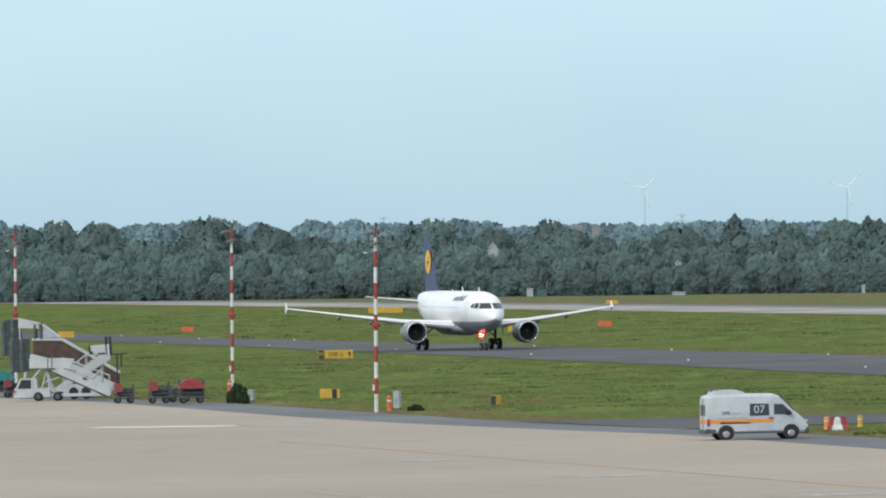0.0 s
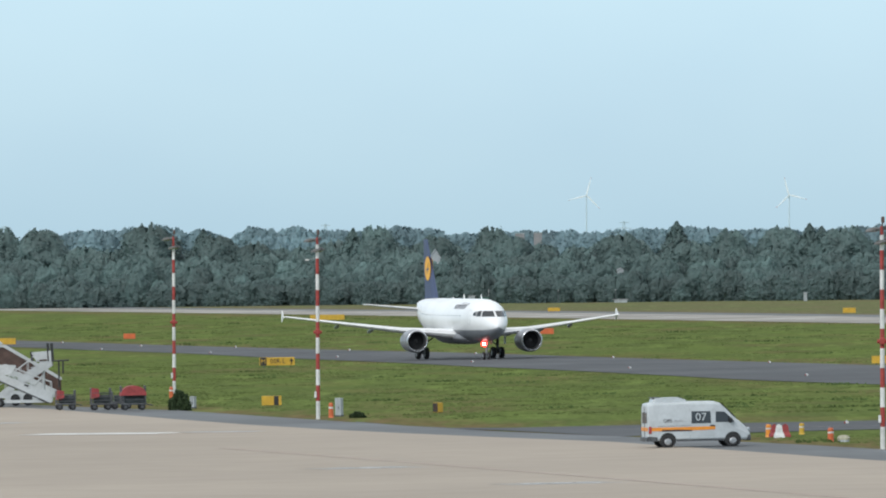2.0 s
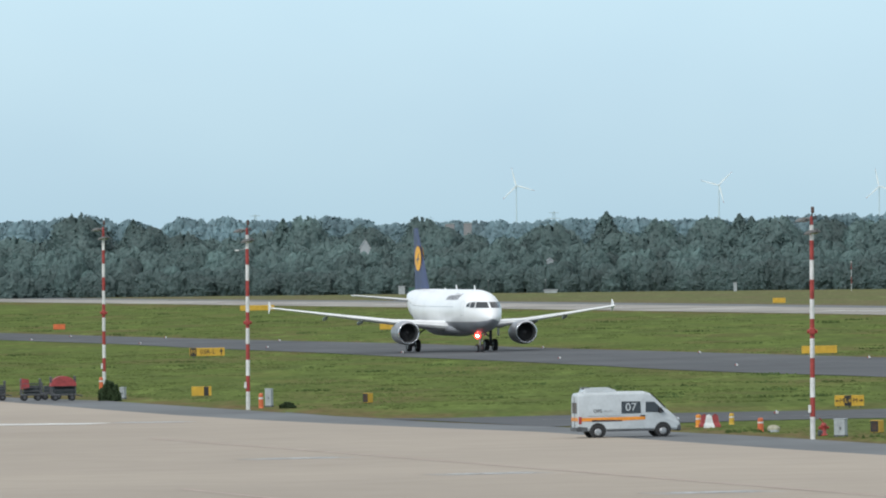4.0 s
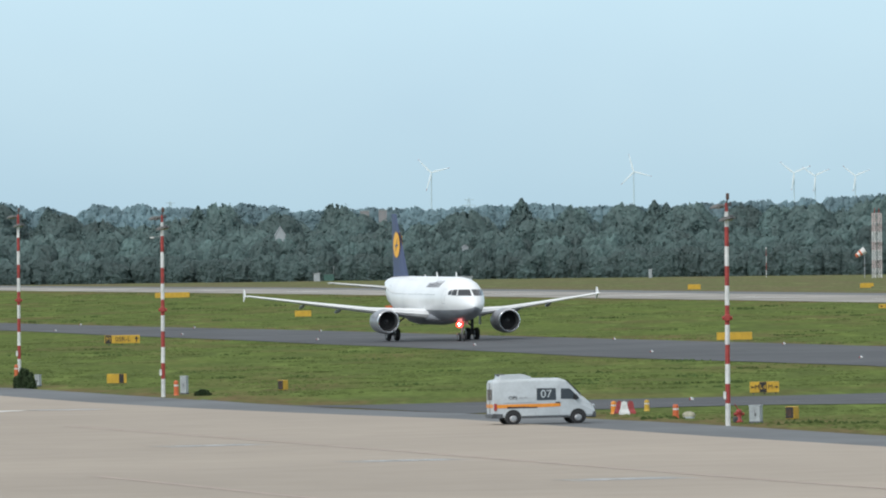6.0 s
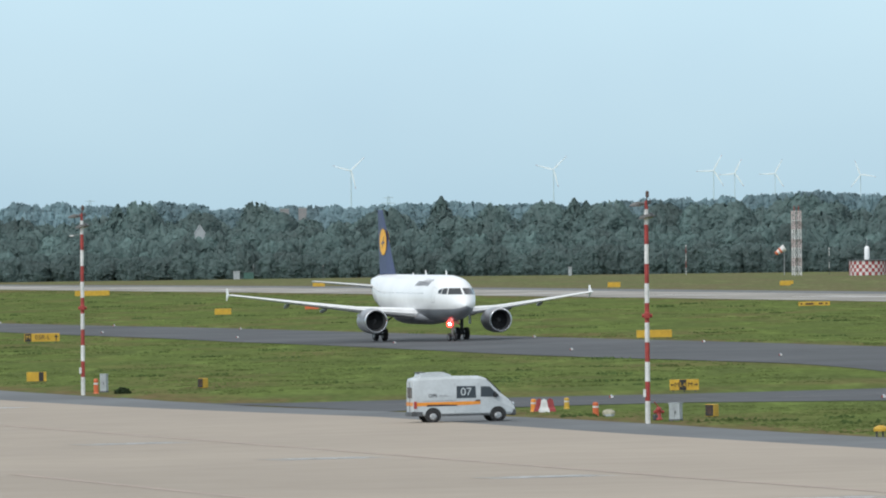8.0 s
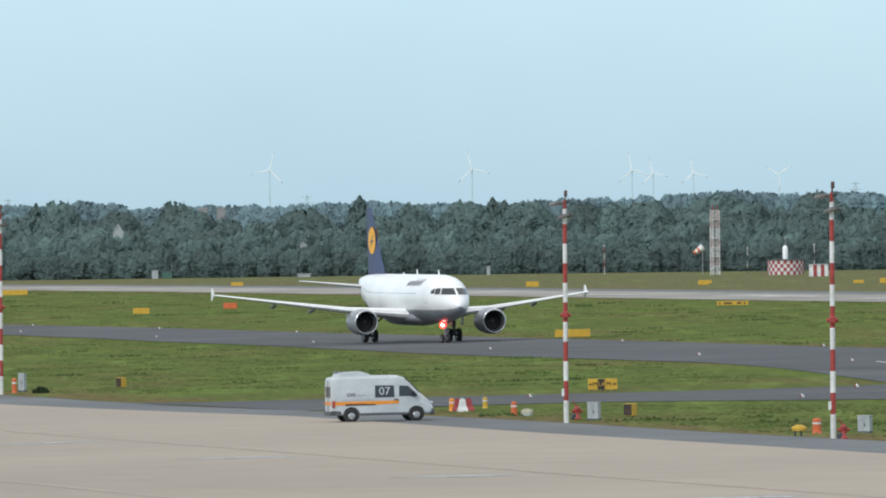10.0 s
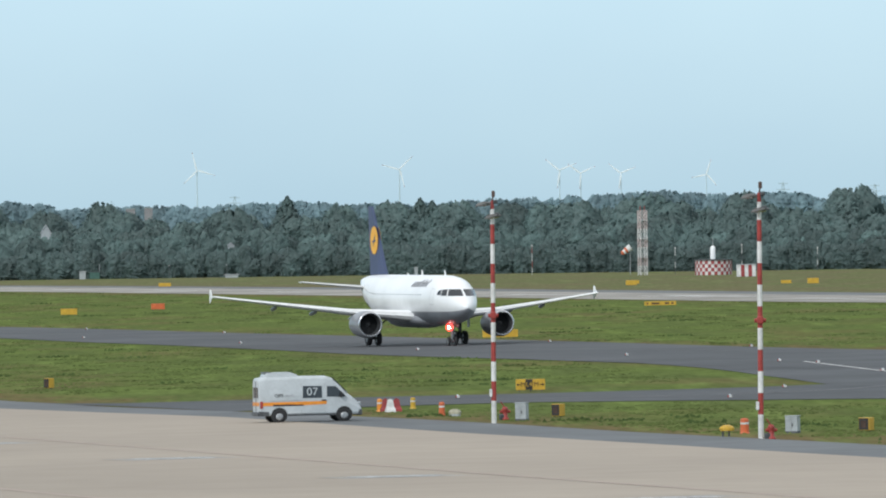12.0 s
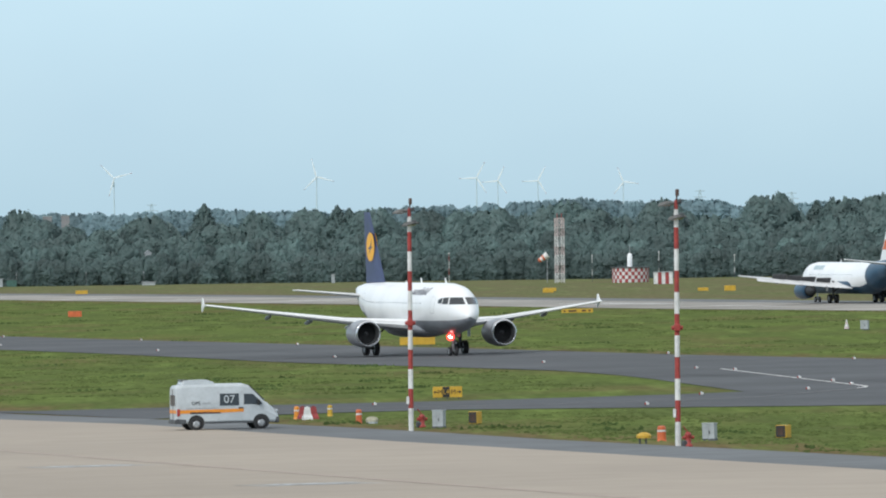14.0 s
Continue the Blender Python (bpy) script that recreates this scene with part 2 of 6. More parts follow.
def loft(bm, rings, closed=True, caps=True):
    """Skin through rings of points."""
    vs = [[bm.verts.new(p) for p in r] for r in rings]
    n = len(vs[0])
    for a, b in zip(vs, vs[1:]):
        for i in range(n if closed else n - 1):
            j = (i + 1) % n
            bm.faces.new((a[i], a[j], b[j], b[i]))
    if caps:
        bm.faces.new(vs[0])
        bm.faces.new(vs[-1])
    bmesh.ops.recalc_face_normals(bm, faces=bm.faces)
    return bm


def lathe(bm, profile, axis_from, axis_dir, n=28):
    """A turned body: profile of (along, radius) about an axis."""
    d = Vector(axis_dir).normalized()
    q = d.to_track_quat("Z", "Y").to_matrix()
    rings = [[Vector(axis_from) + q @ Vector((r * math.cos(2 * math.pi * i / n), r * math.sin(2 * math.pi * i / n), z)) for i in range(n)] for z, r in profile]
    return loft(bm, rings, caps=False)


def prism(bm, outline, depth, m=None):
    """An outline in the local xz plane, thickened along y by depth."""
    m = m or Matrix()
    return loft(bm, [[m @ Vector((x, y, z)) for x, z in outline] for y in (-depth / 2, depth / 2)])


def B():
    return bmesh.new()


def writing(text, size, mat, parent, m, name="lettering"):
    """Raised letters in the built-in font, centred; they lie in the local xy plane of m."""
    cu = bpy.data.curves.new(name, "FONT")
    cu.body, cu.size, cu.extrude, cu.align_x, cu.align_y = text, size, 0.006, "CENTER", "CENTER"
    tmp = bpy.data.objects.new(name, cu)
    me = bpy.data.meshes.new_from_object(tmp)
    bpy.data.objects.remove(tmp)
    me.materials.clear()
    me.materials.append(mat)
    ob = new(name, me)
    ob.parent = parent
    ob.matrix_local = m
    return ob


def sheet(name, outline, up, mat, label, thick=0.0, kind="structure"):
    """A flat area of the airfield, from its outline in plan."""
    bm = B()
    top = [bm.verts.new((x, y, gz(x) + up)) for x, y in outline]
    bm.faces.new(top)
    if thick:
        low = [bm.verts.new((x, y, gz(x) + up - thick)) for x, y in outline]
        for i in range(len(top)):
            j = (i + 1) % len(top)
            bm.faces.new((top[i], low[i], low[j], top[j]))
    bmesh.ops.recalc_face_normals(bm, faces=bm.faces)
    if sum(f.normal.z * f.calc_area() for f in bm.faces) < 0:
        bmesh.ops.reverse_faces(bm, faces=bm.faces)
    return tagged(part(name, bm, mat), label, "", "", kind)


def ribbon(name, one, other, up, mat, label):
    """A paved area between two edges given point by point."""
    b = B()
    loft(b, [[(x, y, gz(x) + up) for x, y in pair] for pair in zip(one, other)], closed=False, caps=False)
    for f in b.faces:
        if f.normal.z < 0:
            f.normal_flip()
    return tagged(part(name, b, mat), label, "", "", "structure")



# ---- ground ----
bm = B()
xs, ys = (-3200, -450, 450, 3200), (-700, 400, 1300, 2600, 5600)
gv = [[bm.verts.new((x, y, gz(x))) for x in xs] for y in ys]
for r0, r1 in zip(gv, gv[1:]):
    for i in range(len(xs) - 1):
        bm.faces.new((r0[i], r0[i + 1], r1[i + 1], r1[i]))
tagged(part("ground", bm, GRASS), "mown green airfield grass with paler patches", "grass", kind="structure")


def bent(*pts):
    """An airfield edge with slight bends: x as a function of y, from points given far to near."""
    far_near = pts[::-1]
    return lambda y: float(np.interp(y, [p[1] for p in far_near], [p[0] for p in far_near]))


apron_edge = bent((-174, 1200), (-54.5, 743), (-44.4, 711), (-36.4, 675), (-28.9, 640), (-20.8, 610), (-16.9, 597), (-10.2, 576.5), (-3.8, 558.5), (2.7, 530), (9.0, 502.5), (16.4, 473.5), (23.6, 444.5), (27.6, 429), (245, -500))
shoulder_edge = bent((-165, 1200), (-45.2, 727), (-34.8, 697), (-26.2, 660), (-19.8, 633), (-12, 600), (-3.4, 574), (3.9, 551), (7.1, 540), (11.8, 521), (17.2, 497), (24.6, 469.5), (29.4, 451), (35, 428), (250, -500))
m_near = bent((-170, 1600), (-65, 1136), (-54, 1092), (-43, 1035), (-26, 960), (-18.9, 922), (-9.5, 880), (-1, 836), (4.6, 805), (9.7, 782), (16, 760), (31, 700), (77, 500), (122, 300))
m_far = bent((-160, 1600), (-66.5, 1213), (-53, 1157), (-34.5, 1087), (-21.5, 1040), (-4, 965), (12, 900), (25, 848), (37.5, 791), (48, 753), (61, 700), (112, 500), (161, 300))
r_near = bent((-307, 2700), (-152, 2069), (-80.5, 1777), (-24, 1540), (7.5, 1400), (26, 1317), (54.5, 1182), (73, 1111), (273, 300))
r_far = bent((-290, 2700), (-158, 2184), (-90, 1900), (-56, 1775), (-26, 1660), (3, 1538), (31, 1412), (56, 1300), (80, 1185), (294, 300))
AY = (-500, 428, 429, 444.5, 451, 469.5, 473.5, 497, 502.5, 521, 530, 540, 551, 558.5, 576.5, 597, 610, 633, 660, 675, 697, 711, 727, 743, 1200)
ribbon("apron", [(-440, y) for y in AY], [(apron_edge(y), y) for y in AY], 0.06, CONCRETE, "pale beige concrete apron with faint painted lines")
ribbon("apron_shoulder", [(apron_edge(y), y) for y in AY], [(shoulder_edge(y), y) for y in AY], 0.05, ASPHALT_WORN, "grey asphalt shoulder along the apron")
MY = (300, 500, 700, 753, 770, 791, 805, 836, 860, 880, 922, 965, 1000, 1040, 1087, 1136, 1157, 1213, 1400, 1600)
ribbon("taxiway_parallel", [(m_near(y), y) for y in MY], [(m_far(y), y) for y in MY], 0.04, ASPHALT, "dark grey asphalt taxiway")
RY = (300, 800, 1111, 1182, 1300, 1412, 1538, 1660, 1775, 1900, 2069, 2184, 2400, 2700)
ribbon("runway", [(r_near(y), y) for y in RY], [(r_far(y), y) for y in RY], 0.04, RUNWAY, "light grey concrete runway")
ribbon("runway_shoulder", [(r_far(y) + 0.5, y) for y in RY], [(r_far(y) + 10, y) for y in RY], 0.035, ASPHALT_WORN, "grey asphalt runway shoulder")


ribbon("taxiway_link", [(-20.6, 640), (-17, 622), (-13.8, 611.5), (-10, 608.5), (0, 611), (14.4, 611.4), (22, 614), (28.9, 617), (32.6, 621), (47, 621)],
       [(-20.4, 636), (-14.5, 610), (-10.5, 600), (-7, 588), (-3.4, 575), (8, 582), (14, 583.5), (23.9, 577.5), (38.4, 568.5), (66, 546)], 0.03, ASPHALT, "dark asphalt link taxiway curving to the apron")
ribbon("taxiway_flare", [(33.2, 621), (32.2, 640), (31.2, 656), (30.1, 676), (28.6, 696), (26.8, 712), (24.0, 730), (15.6, 762)],
       [(m_near(y) + 1, y) for y in (621, 640, 656, 676, 696, 712, 730, 762)], 0.03, ASPHALT, "dark asphalt flare beside the parallel taxiway")
sheet("verge", [(r_far(900) + 12, 900), (240, 900), (180, 1500), (60, 2050), (-260, 2700), (r_far(2700) + 12, 2700)], 0.02, DRY_GRASS, "dry yellowish grass between runway and wood")

# ---- airliners ----
def airliner(name, label, d):
    """A twin-jet: local y runs to the nose, x to its right wing, the origin lies on the ground between the main wheels."""
    root = new(name)
    tagged(root, label, "airplane")
    rings = d["rings"]
    ys = [r[0] for r in rings]

    def shape(y):
        for r0, r1 in zip(rings, rings[1:]):
            if r0[0] >= y >= r1[0]:
                k = (r0[0] - y) / (r0[0] - r1[0])
                k2 = k * k * (3 - 2 * k) if r0[0] < d["tail_from"] else k
                return [a + (b - a) * k2 for a, b in zip(r0, r1)]
        return list(rings[-1])

    def skin(y, a, out=0.0):
        _, w, h, z = shape(y)
        a = radians(a)
        return Vector(((w + out) * math.sin(a), y, z + (h + out) * math.cos(a)))

    def hull(a0, a1, n, y0=None, y1=None, out=0.0):
        bm = B()
        ts = [y for y in ys]
        fine = []
        for p, q in zip(ts, ts[1:]):
            k = 3 if p - q < 4 else 5
            fine += [p + (q - p) * i / k for i in range(k)]
        fine.append(ts[-1])
        fine = [y for y in fine if (y0 is None or y <= y0) and (y1 is None or y >= y1)]
        if y0 is not None:
            fine = [y0] + [y for y in fine if y < y0 - 0.01]
        if y1 is not None:
            fine = [y for y in fine if y > y1 + 0.01] + [y1]
        return loft(bm, [[skin(y, a0 + (a1 - a0) * i / n, out) for i in range(n + 1)] for y in fine], closed=False, caps=False)

    def patch(bm, y0, y1, a0, a1, out=0.012, ny=3, na=4, slant=0.0):
        pts = [[skin(y0 + (y1 - y0) * j / ny + slant * i / na, a0 + (a1 - a0) * i / na, out) for i in range(na + 1)] for j in range(ny + 1)]
        return loft(bm, pts, closed=False, caps=False)

    def pane(s, a0, a1, z0, z1, rise):
        """A flush pane between two bearings from a point inside the nose, at given heights."""
        rows = []
        for j in range(4):
            row = []
            for i in range(6):
                a = radians(a0 + (a1 - a0) * i / 5)
                z = z0 + (z1 - rise * i / 5 - z0) * j / 3
                r = 0.1
                while r < 5:
                    _, w, h, zc = shape(d["pane_from"] + r * math.cos(a))
                    if (r * math.sin(a) / w) ** 2 + ((z - zc) / h) ** 2 > 1:
                        break
                    r += 0.01
                r += 0.025
                row.append((s * r * math.sin(a), d["pane_from"] + r * math.cos(a), z))
            rows.append(row)
        return loft(B(), rows, closed=False, caps=False)

    la = d["belly_angle"]
    y_split = d.get("tail_paint")
    part("fuselage", hull(-la, la, 40, None, y_split), WHITE, root, smooth=True)
    part("belly", hull(la, 360 - la, 24, None, y_split), d["belly"], root, d["belly_label"], smooth=True)
    if y_split is not None:
        part("tail_cone", hull(-180, 180, 48, y_split, None), d["tail_mat"], root, "blue painted rear fuselage", smooth=True)
    # cockpit panes
    for a0, a1, y0, y1, sl in d["panes"]:
        for s in (1, -1):
            part("cockpit_window", pane(s, a0, a1, y0, y1, sl), GLASS_DARK, root)
    fair = B()
    loft(fair, [[(w * math.sin(q), y, z - h * math.cos(q)) for q in [2 * math.pi * i / 20 for i in range(20)]] for y, w, h, z in ((d["fairing"][0], 0.5, 0.2, 2.1), (d["fairing"][0] - 1.5, 1.6, 0.6, 2.2), (d["fairing"][0] - 3.5, 2.0, 0.85, 2.3), (d["fairing"][1] + 3, 2.0, 0.85, 2.3), (d["fairing"][1] + 1, 1.4, 0.6, 2.3), (d["fairing"][1], 0.4, 0.2, 2.3))])
    part("wing_fairing", fair, d["belly"], root, d["belly_label"], smooth=True)
    # cabin windows and doors
    for y in d["windows"]:
        for s in (1, -1):
            part("cabin_window", patch(B(), y, y - 0.24, s * 76.9, s * 78.4, ny=1, na=1), GLASS_DARK, root)
    for y in d["doors"]:
        for s in (1, -1):
            door = B()
            for y0, y1, a0, a1 in ((y, y - 0.03, 60, 100), (y - 0.85, y - 0.88, 60, 100), (y, y - 0.88, 60, 61), (y, y - 0.88, 99, 100)):
                patch(door, y0, y1, s * a0, s * a1, 0.008, 1, 4)
            part("door_outline", door, METAL, root)
    # plain bars for the name on the fuselage
    for y0, y1, a0, a1 in d["bars"]:
        for s in (1, -1):
            part("name_bar", patch(B(), y0, y1, s * a0, s * a1, 0.014, 2, 3, slant=-0.35), d["bar_mat"], root, "dark blue painted bar")

    # wings
    def foil(x, z, lead, chord, thick, twist=0.0):
        pts = []
        for k, t in ((0, 0), (0.03, 0.3), (0.12, 0.48), (0.35, 0.5), (0.7, 0.28), (1, 0.02), (1, -0.02), (0.7, -0.2), (0.35, -0.42), (0.12, -0.4), (0.03, -0.25)):
            pts.append((x, lead - chord * k, z + t * thick * chord - twist * k * chord))
        return pts

    for s, side in ((1, "right"), (-1, "left")):
        wing = part("wing", loft(B(), [foil(s * x, z, le, c, th, 0.03) for x, z, le, c, th in d["wing"]]), WING_GREY, root, "pale grey wing", smooth=False)
        # bright leading edge
        slat = B()
        loft(slat, [[(s * x, le + 0.03, z + 0.0), (s * x, le - c * 0.06, z + 0.36 * th * c + 0.02), (s * x, le - c * 0.14, z + 0.5 * th * c + 0.015), (s * x, le - c * 0.06, z - 0.3 * th * c - 0.02)] for x, z, le, c, th in d["wing"]])
        part("slat", slat, WHITE, wing, "white leading edge")
        for x in d["fairings"]:
            w0, w1 = next((a, b) for a, b in zip(d["wing"], d["wing"][1:]) if a[0] <= x <= b[0])
            k = (x - w0[0]) / (w1[0] - w0[0])
            z, le, c = (w0[i] + (w1[i] - w0[i]) * k for i in (1, 2, 3))
            f = B()
            loft(f, [[(s * x + r * math.cos(q) * 0.8, le - c * p, z - 0.12 - dz + r * math.sin(q)) for q in [2 * math.pi * i / 8 for i in range(8)]] for p, r, dz in ((0.5, 0.03, 0.05), (0.65, 0.17, 0.14), (0.95, 0.2, 0.26), (1.15, 0.12, 0.34), (1.28, 0.02, 0.38))])
            part("flap_fairing", f, BELLY, wing, "grey flap track fairing")
        tx, tz, tle, tc, _ = d["wing"][-1]
        if d["fence"]:
            f = B()
            loft(f, [[(s * (tx + dx), y, z) for y, z in ((tle - 0.5, tz), (tle - 1.15, tz + 0.6), (tle - 1.4, tz + 0.6), (tle - 1.5, tz), (tle - 1.5, tz - 0.5), (tle - 1.25, tz - 0.5))] for dx in (0.0, 0.05)])
            part("wingtip_fence", f, WHITE, wing)
        for i in range(d.get("spoilers", 0)):
            x0 = 3.4 + i * 2.0
            w0, w1 = next((a, b) for a, b in zip(d["wing"], d["wing"][1:]) if a[0] <= x0 <= b[0])
            k = (x0 - w0[0]) / (w1[0] - w0[0])
            z, le, c = (w0[j] + (w1[j] - w0[j]) * k for j in (1, 2, 3))
            f = B()
            yh = le - c * 0.66
            loft(f, [[(s * x, yh, z + 0.1), (s * x, yh - 0.55, z + 0.72), (s * x, yh - 0.6, z + 0.68), (s * x, yh, z + 0.05)] for x in (x0, x0 + 1.8)])
            part("spoiler", f, DARK_METAL, wing, "raised grey spoiler")
        if d.get("flaps"):
            f = B()
            for (xa, za, la_, ca, _), (xb, zb, lb, cb, _) in zip(d["wing"], d["wing"][1:-1] + [tuple(p + (q - p) * 0.6 for p, q in zip(d["wing"][-2], d["wing"][-1]))]):
                loft(f, [[(s * x, l - c * 0.98, z - 0.08), (s * x, l - c * 1.02 - 0.6, z - 0.4), (s * x, l - c * 1.02 - 0.64, z - 0.47), (s * x, l - c * 0.98, z - 0.22)] for x, z, l, c in ((xa, za, la_, ca), (xb, zb, lb, cb))])
            part("flap", f, WING_GREY, wing, "lowered pale flap")

        # engine
        ex, ey, ez, er, el = d["engine"]
        nac = B()
        lathe(nac, [(0.0, er * 0.83), (0.12, er * 0.93), (0.5, er * 0.99), (el * 0.38, er), (el * 0.7, er * 0.9), (el * 0.86, er * 0.76), (el * 0.87, er * 0.7)], (s * ex, ey, ez), (0, -1, 0), 36)
        eng = part("engine", nac, d["nacelle"], root, d["nacelle_label"], smooth=True)
        lip = B()
        lathe(lip, [(0.1, er * 0.935), (0.03, er * 0.9), (-0.02, er * 0.86), (0.02, er * 0.82), (0.14, er * 0.79)], (s * ex, ey, ez), (0, -1, 0), 36)
        part("inlet_lip", lip, LIP, eng, "polished metal inlet lip", smooth=True)
        duct = B()
        lathe(duct, [(0.14, er * 0.79), (0.5, er * 0.74), (1.0, er * 0.72)], (s * ex, ey, ez), (0, -1, 0), 36)
        part("inlet_duct", duct, DARK_METAL, eng, smooth=True)
        fan = B()
        for i in range(24):
            q = 2 * math.pi * i / 24
            m = Matrix.Translation((s * ex, ey - 0.85, ez)) @ Matrix.Rotation(q, 4, "Y") @ Matrix.Translation((0, 0, er * 0.43)) @ Matrix.Rotation(radians(40), 4, "Z")
            box(fan, (0, 0, 0), (er * 0.16, 0.02, er * 0.56), m=m)
        part("fan", fan, FAN, eng, "dark fan blades")
        back = B()
        lathe(back, [(1.0, er * 0.72), (1.0, 0.02)], (s * ex, ey, ez), (0, -1, 0), 24)
        part("fan_case", back, BLACK, eng)
        spin = B()
        lathe(spin, [(0.5, 0.01), (0.62, er * 0.09), (0.85, er * 0.2)], (s * ex, ey, ez), (0, -1, 0), 16)
        part("spinner", spin, DARK_METAL, eng, smooth=True)
        core = B()
        lathe(core, [(el * 0.8, er * 0.62), (el * 0.95, er * 0.5), (el * 1.08, er * 0.3), (el * 1.25, 0.03)], (s * ex, ey, ez), (0, -1, 0), 24)
        part("exhaust", core, DARK_METAL, eng, smooth=True)
        pyl = B()
        wz = d["pylon_z"]
        loft(pyl, [[(s * ex + dx, y, z) for y, z in ((ey - 0.7, ez + er * 0.93), (ey - 2.2, wz + 0.12), (ey - 4.6, wz), (ey - 5.0, wz - 0.25), (ey - el, ez + er * 0.6))] for dx in (-0.17, 0.17)])
        part("pylon", pyl, BELLY, root, "grey engine pylon")
        # tailplane
        part("tailplane", loft(B(), [foil(s * x, z, le, c, 0.1) for x, z, le, c in d["stab"]]), WING_GREY if d["fence"] else WHITE, root)

    # fin
    def fin_ring(z, le, te, th):
        return [(th * a, le + (te - le) * k, z) for k, a in ((0, 0), (0.12, 0.6), (0.4, 1), (0.8, 0.4), (1, 0.05), (1, -0.05), (0.8, -0.4), (0.4, -1), (0.12, -0.6))]

    fin = part("fin", loft(B(), [fin_ring(*f) for f in d["fin"]]), d["fin_mat"], root, d["fin_label"])
    if d["fence"]:
        for s in (1, -1):
            disc = B()
            rod(disc, (s * 0.135, -13.0, 8.85), (s * 0.15, -13.0, 8.85), 1.2, n=36)
            ring = part("emblem", disc, SUN_YELLOW, fin, "yellow round emblem")
            bird = B()
            prism(bird, [(-0.75, -0.15), (-0.15, 0.0), (0.5, 0.62), (0.2, 0.05), (0.75, 0.0), (0.1, -0.18), (-0.3, -0.6), (-0.15, -0.2)], 0.012, Matrix.Translation((s * 0.16, -13.0, 8.85)) @ Matrix.Rotation(radians(90), 4, "Z"))
            part("emblem_mark", bird, NAVY, ring, "dark blue mark")
    else:
        band = B()
        loft(band, [fin_ring(*f) for f in ((6.4, -10.7, -16.6, 0.24), (7.6, -11.6, -16.9, 0.23))])
        part("fin_stripe", band, RED_ORANGE, fin, "orange stripe")

    # landing gear
    def wheel(x, y, r, w, parent):
        t = B()
        lathe(t, [(-w / 2, r * 0.6), (-w / 2, r * 0.88), (-w * 0.36, r), (w * 0.36, r), (w / 2, r * 0.88), (w / 2, r * 0.6)], (x, y, r), (1, 0, 0), 24)
        ty = part("tyre", t, TYRE, parent, "black rubber tyre", smooth=True)
        h = B()
        rod(h, (x - w * 0.4, y, r), (x + w * 0.4, y, r), r * 0.62, n=18)
        part("hub", h, METAL, ty, "grey metal hub")

    nr, mr, gy, gx = d["nose_wheel"], d["main_wheel"], d["nose_gear_y"], d["track"] / 2
    g = B()
    rod(g, (0, gy, nr), (0, gy + 0.15, 2.1), 0.1)
    rod(g, (0, gy, nr + 0.5), (0, gy + 1.2, 2.0), 0.05)
    rod(g, (-0.28, gy, nr), (0.28, gy, nr), 0.07)
    nose = part("nose_gear", g, METAL, root, "grey steel nose gear leg")
    for s in (-1, 1):
        wheel(s * 0.26, gy, nr, 0.22, nose)
        gd = B()
        box(gd, (s * 0.36, gy + 0.5, 1.72), (0.03, 0.8, 0.34), 0.01)
        part("gear_door", gd, BELLY, nose, "grey gear door")
    for s in (-1, 1):
        g = B()
        rod(g, (s * gx, 0, mr), (s * gx, 0.05, 2.7), 0.15)
        rod(g, (s * gx, 0, mr + 0.7), (s * (gx - 1.7), 0.1, 2.6), 0.07)
        rod(g, (s * (gx - 0.5), 0, mr), (s * (gx + 0.5), 0, mr), 0.1)
        mg = part("main_gear", g, DARK_METAL, root, "dark steel main gear leg")
        for o in (-0.42, 0.42):
            wheel(s * gx + o, 0, mr, 0.4, mg)
        gd = B()
        box(gd, (s * (gx + 0.75), 0.05, 2.1), (0.04, 0.75, 1.3), 0.015)
        part("gear_door", gd, WHITE, mg, "white gear door")
    # lamps and antennas
    if d["lamp"]:
        # the lamp's red halo as a glowing disc behind the white core
        b = B()
        rod(b, (0.34, gy + 0.35, 1.58), (0.34, gy + 0.45, 1.58), 0.26, 0.3, n=20)
        part("lamp_halo", b, HALO_RED, nose, "red glowing disc drawn as the lamp halo")
        b = B()
        rod(b, (0.34, gy + 0.46, 1.58), (0.34, gy + 0.48, 1.58), 0.12, n=16)
        part("lamp_core", b, NAV_WHITE, nose, "white glowing lamp")
        b = B()
        rod(b, (-0.16, gy + 0.3, 1.08), (-0.16, gy + 0.38, 1.08), 0.08, n=14)
        part("lower_lamp", b, METAL, nose)
    for y, hgt in d["antennas"]:
        b = B()
        top = skin(y, 0)
        loft(b, [[(dx, y + 0.18, top.z - 0.03), (dx, y - 0.22, top.z - 0.03), (dx * 0.6, y - 0.3, top.z + hgt), (dx * 0.6, y - 0.12, top.z + hgt)] for dx in (-0.03, 0.03)])
        part("antenna", b, WHITE, root)
    return root


